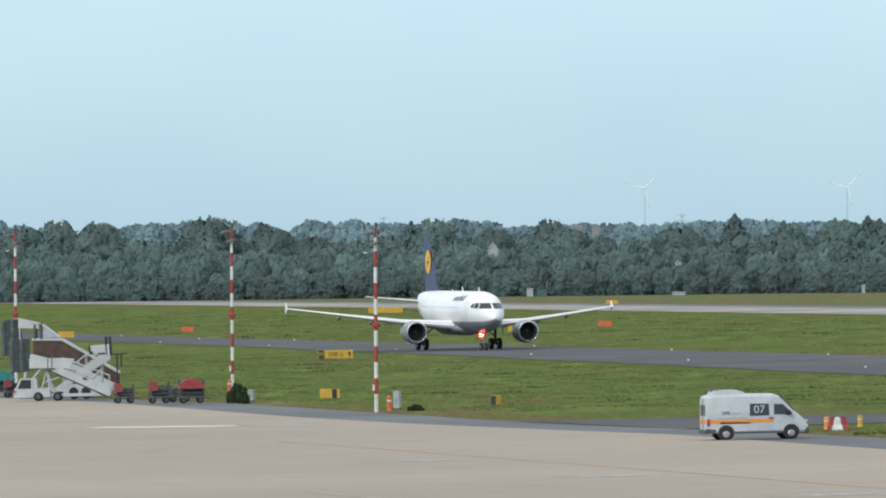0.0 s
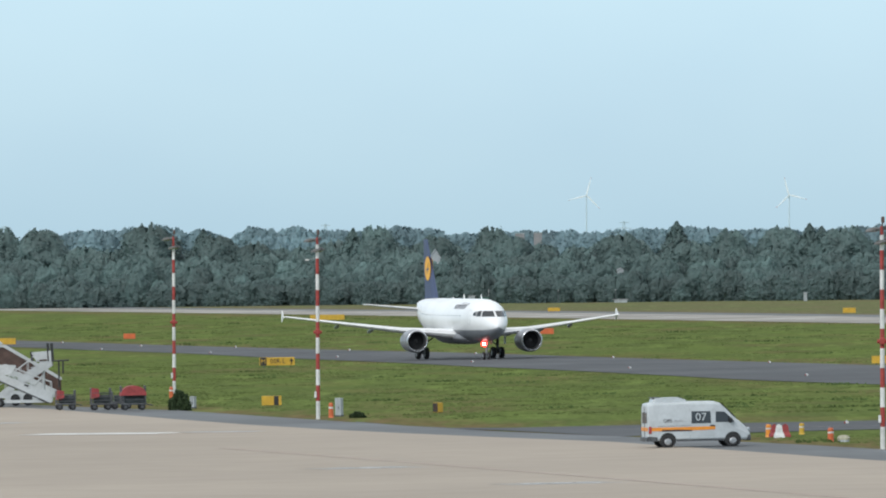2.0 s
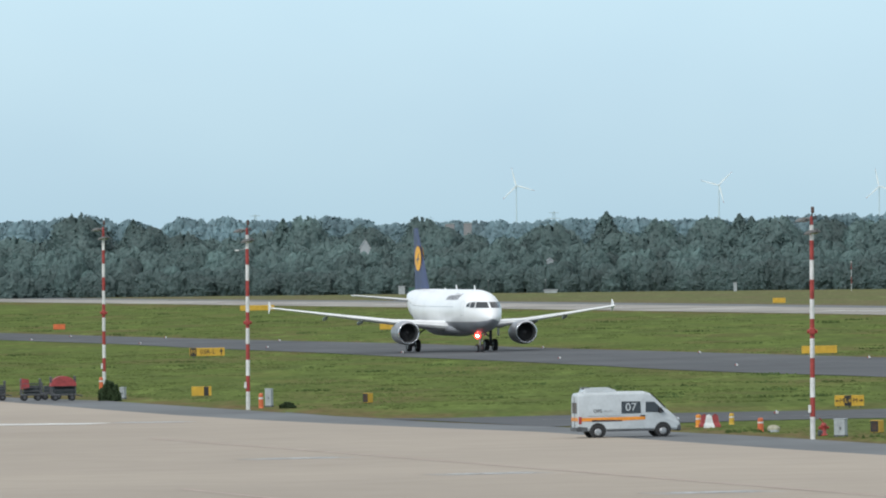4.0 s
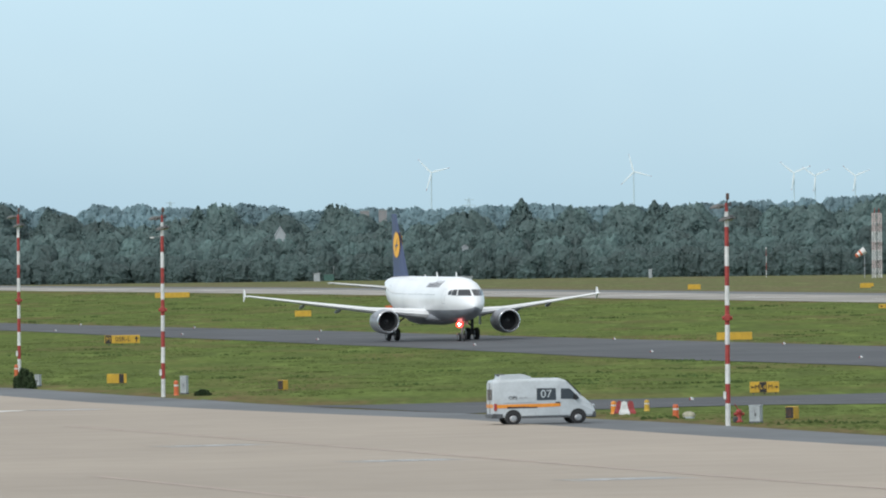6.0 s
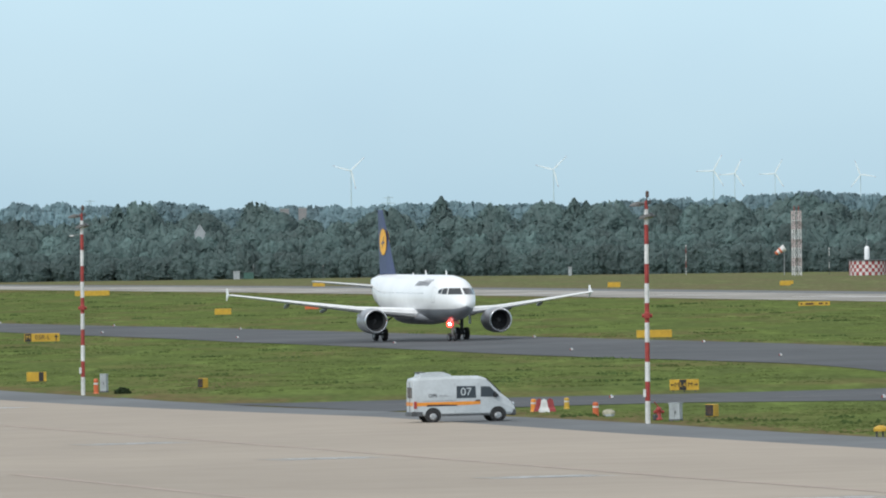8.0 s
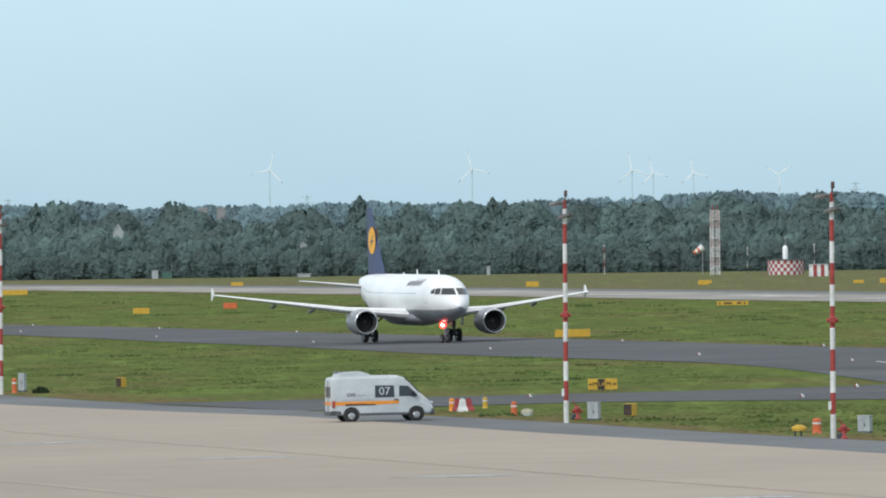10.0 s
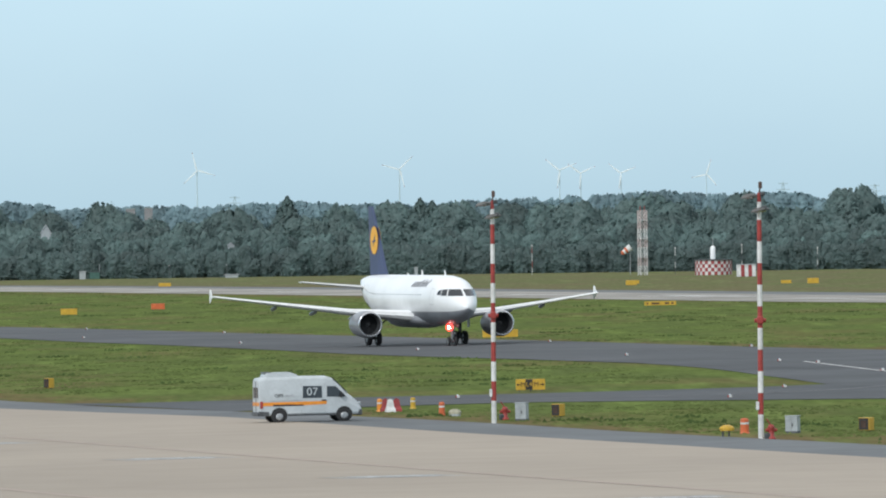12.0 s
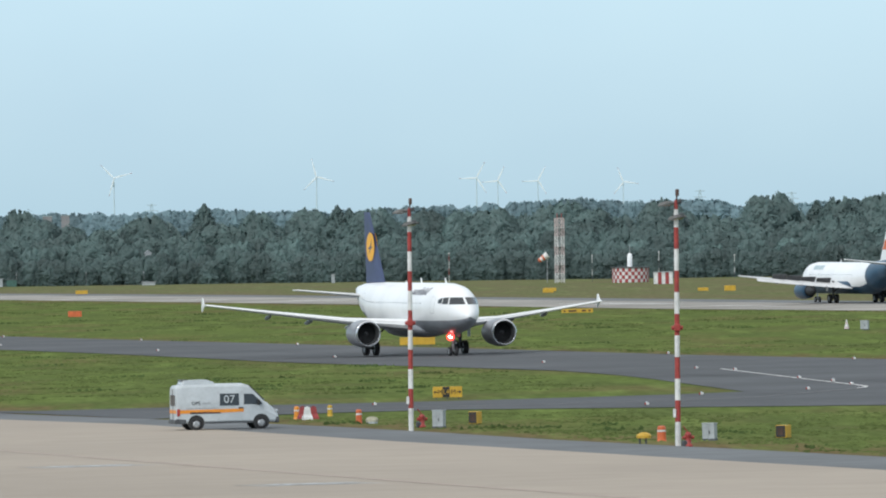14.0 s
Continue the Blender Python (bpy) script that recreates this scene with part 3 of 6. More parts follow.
A = {
    "rings": [(16.1, 0.04, 0.04, 3.22), (15.95, 0.32, 0.3, 3.24), (15.5, 0.68, 0.64, 3.3), (14.8, 1.05, 1.02, 3.42), (13.9, 1.38, 1.42, 3.58), (12.9, 1.66, 1.78, 3.74),
              (11.8, 1.86, 1.98, 3.82), (10.4, 1.96, 2.06, 3.85), (9.0, 1.975, 2.07, 3.85), (-5.5, 1.975, 2.07, 3.85), (-8.0, 1.92, 1.98, 3.94), (-11.0, 1.6, 1.62, 4.28), (-14.0, 1.02, 1.08, 4.76), (-16.4, 0.45, 0.52, 5.12), (-17.7, 0.12, 0.16, 5.25)],
    "tail_from": -5.4, "fairing": (7.0, -5.5), "belly_angle": 118, "belly": BELLY, "belly_label": "grey painted belly",
    "pane_from": 12.0, "panes": [(2, 30, 4.22, 4.78, 0.0), (33, 52, 4.24, 4.78, 0.03), (55, 74, 4.3, 4.75, 0.14)],
    "windows": [9.0 - 0.53 * i for i in range(38) if i not in (0, 20)], "doors": [11.9, -9.6],
    "bars": [(y, y - 0.27, 35 if i in (0, 2, 4) else 43, 58) for i, y in enumerate(9.3 - 0.53 * k for k in range(9))], "bar_mat": LETTER,
    "wing": [(1.6, 2.45, 5.0, 6.9, 0.15), (6.4, 2.85, 2.5, 4.1, 0.125), (11.5, 3.5, -0.15, 2.75, 0.11), (16.9, 4.2, -2.95, 1.55, 0.1)],
    "fairings": (5.2, 8.6, 11.8), "fence": True, "engine": (5.75, 6.3, 1.83, 1.14, 4.4), "nacelle": NACELLE, "nacelle_label": "grey painted engine nacelle", "pylon_z": 2.75,
    "stab": [(0.5, 4.75, -11.4, 3.6), (6.22, 5.3, -14.4, 1.35)],
    "fin": [(5.3, -7.2, -14.7, 0.08), (5.95, -9.0, -14.8, 0.15), (11.76, -13.6, -15.4, 0.06)], "fin_mat": NAVY, "fin_label": "dark blue tail fin",
    "nose_wheel": 0.39, "main_wheel": 0.58, "nose_gear_y": 11.04, "track": 7.59, "lamp": True, "antennas": [(9.2, 0.42), (2.0, 0.42), (-2.5, 0.15)],
}
airliner_taxiing = airliner("airliner", "white twin-jet airliner with dark blue fin taxiing on asphalt", A)
S = {
    "rings": [(19.7, 0.04, 0.04, 2.7), (19.5, 0.35, 0.32, 2.72), (19.0, 0.72, 0.7, 2.78), (18.2, 1.1, 1.15, 2.9), (17.2, 1.42, 1.52, 2.9), (16.0, 1.7, 1.78, 2.96), (14.4, 1.85, 1.9, 2.98), (13.0, 1.88, 1.9, 2.98),
              (-6.5, 1.88, 1.9, 2.98), (-10.0, 1.75, 1.72, 3.36), (-14.0, 1.25, 1.25, 4.0), (-17.5, 0.6, 0.65, 4.5), (-19.8, 0.12, 0.15, 4.75)],
    "tail_from": -6.4, "fairing": (6.5, -5.5), "belly_angle": 122, "belly": SEA_BLUE, "belly_label": "dark blue painted belly", "tail_paint": -9.2, "tail_mat": SEA_BLUE,
    "pane_from": 15.6, "panes": [(2, 30, 3.55, 4.05, 0.0), (33, 52, 3.57, 4.05, 0.03), (55, 72, 3.6, 4.0, 0.1)],
    "windows": [13.0 - 0.52 * i for i in range(34)], "doors": [15.2], "bars": [(12.5, 8.5, 38, 58)], "bar_mat": FAR_GREY,
    "wing": [(1.5, 2.2, 4.6, 7.2, 0.14), (5.4, 2.5, 2.3, 4.6, 0.12), (10.8, 2.95, -0.6, 2.9, 0.11), (15.7, 3.4, -3.2, 1.5, 0.1)],
    "fairings": (4.6, 7.8, 11.0), "fence": False, "spoilers": 4, "flaps": True, "engine": (4.83, 6.6, 1.5, 1.03, 4.2), "nacelle": SEA_BLUE, "nacelle_label": "dark blue engine nacelle", "pylon_z": 2.6,
    "stab": [(0.4, 4.6, -14.6, 3.6), (7.17, 5.3, -18.1, 1.4)],
    "fin": [(4.3, -6.0, -16.5, 0.1), (5.2, -9.8, -16.2, 0.22), (12.4, -15.0, -18.0, 0.12)], "fin_mat": WHITE, "fin_label": "white tail fin with orange stripe",
    "nose_wheel": 0.35, "main_wheel": 0.56, "nose_gear_y": 15.6, "track": 5.72, "lamp": False, "antennas": [(6.0, 0.35)],
}
airliner_landing = airliner("airliner", "white and blue twin-jet rolling out with spoilers raised", S)


# ---- wind turbines far behind the woods ----
TURBINES = []


def wind_turbine(x, y, hub, blade, first, rate):
    root = thing("wind_turbine", x, y, 0, "pale white three-bladed wind turbine on the horizon", "wind turbine", "wind farm", level=False)
    b = B()
    rod(b, (0, 0, 0), (0, 0, hub), blade * 0.05, blade * 0.028, 12)
    part("tower", b, HAZED_TOWER, root)
    b = B()
    box(b, (0, 0.35, hub), (blade * 0.08, blade * 0.2, blade * 0.09), 0.05)
    part("nacelle", b, PALE, root)
    rotor = B()
    rod(rotor, (0, -0.25, 0), (0, 0.2, 0), blade * 0.035, blade * 0.05, 12)
    spin = part("rotor", rotor, PALE, root)
    spin.location = (0, -0.9, hub)
    for i in range(3):
        b, m = B(), Matrix.Rotation(radians(120 * i), 4, "Y")
        loft(b, [[m @ Vector((px, py, pz)) for px, py in ((-w, 0), (0, -0.06), (w * 0.6, 0), (0, 0.06))] for pz, w in ((0.1, 0.2), (blade * 0.2, 0.52), (blade * 0.6, 0.36), (blade, 0.13))])
        bl = part("blade", b, PALE, spin)
        t = B()
        rod(t, m @ Vector((0, 0, blade * 0.9)), m @ Vector((0, 0, blade)), 0.11, 0.07, 6)
        part("blade_tip", t, RED, bl, "red blade tip")
    TURBINES.append((spin, hub, first, rate))


FAR = 4600.0
for u, w, blade, first, rate in ((-0.00905, 0.00478, 8.6, 52 - 6.5 * 75, 75), (0.01108, 0.00472, 8.4, 120 - 7.5 * 90, 90), (0.027, 0.00449, 8.2, 62 - 14 * 80, 80), (0.0291, 0.00418, 7.2, 65 - 14 * 80, 80), (0.0331, 0.00415, 7.2, 62 - 14 * 80, 80), (0.0416, 0.00396, 7.0, 112 - 14 * 80, 80)):
    wind_turbine(u * FAR, FAR, EYE + w * FAR - gz(u * FAR), blade, first, rate)
for u, w in ((-0.0348, 0.0021), (-0.0053, 0.0022), (0.0489, 0.0031), (0.058, 0.0028), (-0.0665, 0.0021)):
    x, top = u * FAR, EYE + w * FAR - gz(u * FAR)
    root = thing("power_pylon", x, FAR - 30, 0, "thin grey lattice power pylon on the horizon", "pylon", "power line", level=False)
    b = B()
    for i in range(8):
        z0, z1 = top * i / 8, top * (i + 1) / 8
        w0, w1 = 2.4 * (1 - i / 8) + 0.25, 2.4 * (1 - (i + 1) / 8) + 0.25
        for s in (-1, 1):
            rod(b, (s * w0, 0, z0), (s * w1, 0, z1), 0.12, n=4)
            rod(b, (s * w0, 0, z0), (-s * w1, 0, z1), 0.07, n=4)
    part("mast", b, FAR_GREY, root)
    for k, wd in ((0.97, 2.2), (0.85, 3.02), (0.74, 2.6)):
        b = B()
        rod(b, (-wd, 0, top * k), (wd, 0, top * k), 0.12, n=4)
        part("cross_arm", b, FAR_GREY, root)


# ---- woods ----
def crown_mesh(name, seed, height, width, leaves, size, mat, conifer=False):
    """A crown: a lumpy mass of foliage under many small loose leaf clumps, with an uneven outline."""
    rng = np.random.default_rng(seed)

    def skin(z, a):
        c, s = math.cos(a), math.sin(a)
        if conifer:
            tier = 0.72 + 0.28 * math.sin(z * 30 + 3 * math.sin(2 * a) + 2 * math.sin(5 * a))
            r = width / 2 * (1.02 - z ** 1.7) * tier
            top = 1.0
        else:
            full = math.sqrt(max(0.0, 1 - (abs(z - 0.42) / 0.59) ** 2.3))
            r = width / 2 * (0.02 + full * (1 + 0.34 * noise.noise((1.5 * c, 1.5 * s, z * 2.6 + 9 * seed)) + 0.26 * noise.noise((4 * c, 4 * s, z * 6 + 5 * seed))))
            top = 1 + 0.13 * noise.noise((2.2 * c, 2.2 * s, 3.0 * seed))
        return r * c, r * s, z * top * height

    nz, na = 22, 34
    core = np.array([[skin(0.02 + 0.97 * i / nz, 2 * math.pi * j / na) for j in range(na)] for i in range(nz + 1)])
    core[:, :, :2] *= rng.uniform(0.88, 1.02, (nz + 1, na, 1))
    faces = [(i * na + j, i * na + (j + 1) % na, (i + 1) * na + (j + 1) % na, (i + 1) * na + j) for i in range(nz) for j in range(na)]
    core = core.reshape(-1, 3)
    zs, az = rng.uniform(0.02, 1.0, leaves), rng.uniform(0, 2 * np.pi, leaves)
    pts = np.array([skin(z, a) for z, a in zip(zs.tolist(), az.tolist())])
    pts[:, :2] *= rng.uniform(0.94, 1.1, (leaves, 1))
    out = np.stack([np.cos(az), np.sin(az), 0.3 + 1.2 * (zs - 0.3)], 1)
    facing = out / np.linalg.norm(out, axis=1)[:, None] + rng.normal(size=(leaves, 3)) * 0.45
    u = np.cross(facing, rng.normal(size=(leaves, 3)))
    u /= np.linalg.norm(u, axis=1)[:, None]
    v = np.cross(facing, u)
    v /= np.linalg.norm(v, axis=1)[:, None]
    sz = size * rng.uniform(0.6, 1.4, (leaves, 1))
    loose = np.stack([pts - u * sz, pts + v * sz * 0.7, pts + u * sz, pts - v * sz * 0.7], 1)
    me = bpy.data.meshes.new(name)
    first = len(core)
    me.from_pydata(core.tolist() + loose.reshape(-1, 3).tolist(), [], faces + (first + np.arange(4 * leaves).reshape(-1, 4)).tolist())
    for p in me.polygons[:len(faces)]:
        p.use_smooth = True
    me.materials.append(mat)
    return me, core[np.array(faces)], loose


def trunk_mesh(height, mat, seed):
    rng = random.Random(seed)
    b = B()
    rod(b, (0, 0, -0.3), (0.1, 0, height * 0.45), height * 0.024, height * 0.017, 8)
    rod(b, (0.1, 0, height * 0.44), (0.0, 0.1, height * 0.88), height * 0.017, height * 0.004, 7)
    for i in range(5):
        a, z = rng.uniform(0, 6.28), height * rng.uniform(0.3, 0.65)
        rod(b, (0.05, 0, z), (math.cos(a) * height * 0.2, math.sin(a) * height * 0.2, z + height * 0.2), height * 0.009, height * 0.002, 5)
    me = bpy.data.meshes.new("trunk")
    b.to_mesh(me)
    b.free()
    me.materials.append(mat)
    return me


KINDS = []
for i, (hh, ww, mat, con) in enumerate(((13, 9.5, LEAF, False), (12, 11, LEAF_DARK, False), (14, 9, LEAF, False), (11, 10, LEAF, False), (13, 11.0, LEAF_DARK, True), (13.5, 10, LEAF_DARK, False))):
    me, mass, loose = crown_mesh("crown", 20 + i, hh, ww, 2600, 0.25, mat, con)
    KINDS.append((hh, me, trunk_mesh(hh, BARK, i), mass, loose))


def tree(x, y, k, height, turn, label):
    hh, me, tm, mass, loose = KINDS[k]
    root = thing("tree", x, y, turn, label, "tree", "wood behind the runway", level=False)
    root.scale = (height / hh,) * 3
    for n, data in (("trunk", tm), ("crown", me)):
        o = new(n, data)
        o.parent = root
    return root


def wood_line(u):
    """Distance of the wood's front edge along a bearing."""
    return 1890 - 2550 * u


def skyline(u):
    """Height above the eye of the near wood's tops, as a slope."""
    return 0.0001 + 0.02 * max(u - 0.02, 0) + 0.00035 * math.sin(u * 190 + 1) + 0.0003 * math.sin(u * 420) + 0.0002 * math.sin(u * 910)


GAPS = ((-0.0241, 0.0022, 8.0), (-0.0057, 0.0016, 5.4), (-0.0094, 0.001, 6.2))
rng = random.Random(5)
INNER = []
for row, (n, back, frac) in enumerate(((110, 10, 0.5), (104, 32, 0.68), (92, 62, 0.84), (84, 100, 0.97))):
    for i in range(n):
        u = -0.084 + 0.164 * (i + rng.uniform(0.1, 0.9)) / n
        y = wood_line(u) + back + rng.uniform(-8, 8)
        x = u * y
        top = (EYE + skyline(u) * y - gz(x)) * frac * rng.uniform(0.84, 1.06)
        for at, wide, most in GAPS:
            if abs(u - at) < wide and row < 2:
                top = min(top, most)
        k = rng.choice((0, 1, 2, 3, 5, 0, 2, 3))
        turn = rng.uniform(0, 360)
        if row < 2:
            tree(x, y, k, top, turn, "dull green broadleaf tree in a dense wood")
        else:
            INNER.append((x, y, gz(x), k, top / KINDS[k][0], top / KINDS[k][0], radians(turn)))
# the trees that stand out against the sky: bearing, slope of the top, kind
WEST = ((-0.0672, 0.00155, 2), (-0.0632, 0.0016, 5), (-0.0707, 0.0011, 1), (-0.0525, 0.0018, 1), (-0.0472, 0.0016, 4), (-0.0458, 0.0009, 5), (-0.042, 0.0, 1),
        (-0.0323, 0.0016, 4), (-0.0298, 0.0015, 2), (-0.0241, 0.0007, 5), (-0.0183, 0.00135, 2), (-0.0165, 0.0007, 5), (-0.0058, 0.0007, 1), (-0.0001, 0.00212, 4))
EAST = ((0.0052, 0.00108, 2), (0.0102, 0.00145, 5), (0.0131, 0.00183, 4), (0.0143, 0.00155, 4), (0.0164, 0.0012, 1), (0.0219, 0.00126, 5), (0.0254, 0.001, 2), (0.0283, 0.0011, 1),
        (0.0343, 0.00165, 5), (0.0361, 0.0018, 2), (0.0385, 0.0012, 0), (0.0453, 0.00212, 5), (0.056, 0.0023, 1), (0.0608, 0.0019, 4), (0.0633, 0.0019, 2), (0.0671, 0.0024, 5))
for u, w, k in WEST + EAST:
    y = wood_line(u) + 75
    tree(u * y, y, k, EYE + w * y - gz(u * y), 40 + 900 * u, "tall dark tree standing above the wood" if k != 4 else "tall dark conifer standing above the wood")


def joined(name, rows, mat, label, thin=2, spread=1.25):
    """Many small crowns in one mesh, for woods and bushes that nobody could count."""
    vs = []
    for x, y, z, k, sx, sz, a in rows:
        loose = KINDS[k][4][::thin]
        mid = loose.mean(1, keepdims=True)
        m = np.concatenate([KINDS[k][3], mid + (loose - mid) * spread]).reshape(-1, 3)
        c, s = math.cos(a), math.sin(a)
        vs.append(np.stack([x + sx * (c * m[:, 0] - s * m[:, 1]), y + sx * (s * m[:, 0] + c * m[:, 1]), z + sz * m[:, 2]], 1))
    v = np.concatenate(vs)
    me = bpy.data.meshes.new(name)
    me.vertices.add(len(v))
    me.vertices.foreach_set("co", v.ravel())
    me.loops.add(len(v))
    me.loops.foreach_set("vertex_index", np.arange(len(v)))
    me.polygons.add(len(v) // 4)
    me.polygons.foreach_set("loop_start", np.arange(0, len(v), 4))
    me.update(calc_edges=True)
    me.materials.append(mat)
    return tagged(new(name, me), label, "woods", kind="stuff")


rows = []
for i in range(150):
    u = -0.083 + 0.163 * (i + rng.uniform(0, 1)) / 150
    y = wood_line(u) + rng.uniform(-3, 6)
    rows.append((u * y, y, gz(u * y) - 0.5, rng.choice((0, 1, 3)), rng.uniform(0.38, 0.55), rng.uniform(0.36, 0.5), rng.uniform(0, 6)))
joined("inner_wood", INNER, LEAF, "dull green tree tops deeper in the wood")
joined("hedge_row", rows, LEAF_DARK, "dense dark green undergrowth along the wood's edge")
rows = []
RIDGE_U = (-0.085, -0.0728, -0.0704, -0.0654, -0.0579, -0.0513, -0.0493, -0.0455, -0.044, -0.0427, -0.0366, -0.0338, -0.0274, -0.0221, -0.0111, -0.0094, -0.0041, -0.0018, 0.0032, 0.0073, 0.0118, 0.0213, 0.0298, 0.0383, 0.0433, 0.0487, 0.0532, 0.0644, 0.085)
RIDGE_W = (0.0016, 0.00185, 0.0012, 0.0009, 0.00145, 0.00185, 0.0018, 0.0008, 0.0006, 0.00165, 0.0017, 0.0012, 0.0016, 0.0009, 0.00135, 0.0011, 0.0013, 0.0016, 0.00155, 0.0011, 0.0012, 0.0015, 0.00195, 0.0021, 0.0017, 0.002, 0.0015, 0.00165, 0.0017)
for i in range(330):
    u = -0.085 + 0.168 * (i + rng.uniform(0, 1)) / 330
    y = rng.choice((2500, 2900, 3400))
    w = float(np.interp(u, RIDGE_U, RIDGE_W))
    top = EYE + (w + rng.uniform(-0.00022, 0.00006)) * y - gz(u * y)
    rows.append((u * y, y, gz(u * y), rng.choice((0, 1, 3)), rng.uniform(0.9, 1.3), top / 12.6, rng.uniform(0, 6)))
joined("far_woods", rows, LEAF_HAZED, "hazy blue-green woods in the distance", 4, 1.5)
bm = B()
for i in range(40):
    u0, u1 = -0.1 + 0.2 * i / 40, -0.1 + 0.2 * (i + 1) / 40
    y = 4300
    quad = [bm.verts.new((u * y, y, gz(u * y) + z)) for u, z in ((u0, -1), (u1, -1), (u1, 12 + 1.5 * math.sin(u1 * 90)), (u0, 12 + 1.5 * math.sin(u0 * 90)))]
    bm.faces.new(quad)
tagged(part("backdrop", bm, LEAF_HAZED), "hazy wooded ridge on the horizon", "ridge", kind="structure")


# ---- patrol van ----
def patrol_van(x, y, turn):
    root = thing("van", x, y, turn, "white high-roof van with orange stripe parked on the apron edge", "van", up=0.05)
    st = [(-2.85, 0.5, 2.4, 0.9, 0.82), (-2.8, 0.42, 2.52, 0.95, 0.86), (-2.5, 0.4, 2.58, 0.965, 0.88), (-1.0, 0.4, 2.6, 0.97, 0.88), (0.85, 0.4, 2.58, 0.97, 0.87), (1.18, 0.4, 2.47, 0.97, 0.84),
          (1.47, 0.4, 2.2, 0.97, 0.82), (1.77, 0.4, 1.87, 0.965, 0.82), (2.0, 0.4, 1.6, 0.96, 0.82), (2.24, 0.4, 1.42, 0.94, 0.8), (2.5, 0.4, 1.18, 0.9, 0.74), (2.68, 0.42, 1.0, 0.84, 0.68), (2.74, 0.5, 0.8, 0.8, 0.64)]
    rings = []
    for yy, zb, zt, w, wt in st:
        zm = zb + 0.52 * (zt - zb)
        half = [(w * 0.94, zb), (w, zb + 0.12), (w, zm), (wt + (w - wt) * 0.35, zb + 0.82 * (zt - zb)), (wt, zt - 0.14), (wt - 0.07, zt - 0.04), (wt - 0.2, zt), (wt * 0.3, zt + 0.03)]
        rings.append([(px, yy, pz) for px, pz in half] + [(-px, yy, pz) for px, pz in reversed(half)])
    body = part("body", loft(B(), rings), VAN_WHITE, root, smooth=False)

    def side(zz, yy=0.0):
        return 0.972 if zz < 1.54 else 0.972 - (zz - 1.54) * 0.085

    def panel(name, pts, mat, s=1, out=0.012, label="", parent=None):
        b = B()
        loft(b, [[(s * (side(pz) - 0.02 + o), py, pz) for py, pz in pts] for o in (0.0, 0.02 + out)])
        return part(name, b, mat, parent or root, label)

    for s in (1, -1):
        panel("side_window", [(-0.48, 1.37), (0.59, 1.37), (0.57, 2.04), (-0.46, 2.06)], GLASS_DARK, s)
        panel("cab_window", [(0.84, 1.42), (1.86, 1.4), (1.78, 1.56), (1.34, 2.0), (0.86, 2.02)], GLASS_DARK, s)
        panel("orange_stripe", [(-2.78, 0.96), (-0.6, 0.96), (0.82, 1.0), (0.82, 1.18), (-2.78, 1.16)], ORANGE, s, 0.008, "orange reflective stripe")
        panel("brown_stripe", [(-2.1, 0.93), (-0.45, 0.93), (-0.45, 1.0), (-1.2, 1.03), (-2.1, 1.03)], BRONZE_GLASS, s, 0.011, "brown lower stripe")
        panel("sliding_rail", [(-2.3, 1.235), (-0.5, 1.235), (-0.5, 1.265), (-2.3, 1.265)], METAL, s)
        panel("door_seam", [(-0.56, 0.5), (-0.535, 0.5), (-0.535, 2.2), (-0.56, 2.2)], METAL, s, 0.004)
        panel("door_seam", [(0.72, 0.5), (0.745, 0.5), (0.745, 2.2), (0.72, 2.2)], METAL, s, 0.004)
        panel("door_handle", [(0.55, 1.2), (0.8, 1.2), (0.8, 1.26), (0.55, 1.26)], BLACK, s, 0.04)
        panel("sill", [(-1.3, 0.36), (1.3, 0.36), (1.3, 0.47), (-1.3, 0.47)], DARK_METAL, s, 0.006)
        panel("tail_lamp", [(-2.82, 0.82), (-2.66, 0.82), (-2.66, 1.22), (-2.82, 1.22)], RED, s, 0.015, "red tail lamp")
        panel("bumper_corner", [(-2.87, 0.38), (-2.35, 0.38), (-2.35, 0.62), (-2.87, 0.66)], DARK_METAL, s, 0.02)
        b = B()
        box(b, (s * 1.12, 1.62, 1.52), (0.2, 0.12, 0.32), 0.03)
        part("mirror", b, BLACK, root)
        for wy in (-1.775, 1.775):
            b = B()
            rod(b, (s * 0.7, wy, 0.42), (s * 0.982, wy, 0.42), 0.44, n=28)
            part("wheel_arch", b, BLACK, root)
            b = B()
            lathe(b, [(-0.1, 0.2), (-0.1, 0.3), (-0.07, 0.335), (0.07, 0.335), (0.1, 0.3), (0.1, 0.2)], (s * 0.9, wy, 0.335), (1, 0, 0), 24)
            ty = part("tyre", b, TYRE, root, "black tyre", smooth=True)
            b = B()
            lathe(b, [(0.0, 0.215), (s * 0.095, 0.205), (s * 0.11, 0.12), (s * 0.1, 0.01)], (s * 0.9, wy, 0.335), (1, 0, 0), 20)
            part("wheel_cover", b, METAL, ty, "silver wheel cover", smooth=True)
        b = B()
        box(b, (s * 0.36, -2.86, 1.72), (0.5, 0.03, 0.62), 0.01)
        part("rear_window", b, GLASS_DARK, root)
        b = B()
        box(b, (s * 0.46, -2.86, 1.07), (0.86, 0.025, 0.2))
        part("rear_stripe", b, ORANGE, root)
        b = B()
        box(b, (s * 0.62, 2.66, 0.98), (0.3, 0.14, 0.2), 0.04)
        part("headlamp", b, LIP, root)
    b = B()
    box(b, (0, -2.86, 1.4), (0.025, 0.03, 1.9))
    part("rear_seam", b, DARK_METAL, root)
    b = B()
    box(b, (0, -2.86, 0.5), (1.86, 0.16, 0.24), 0.04)
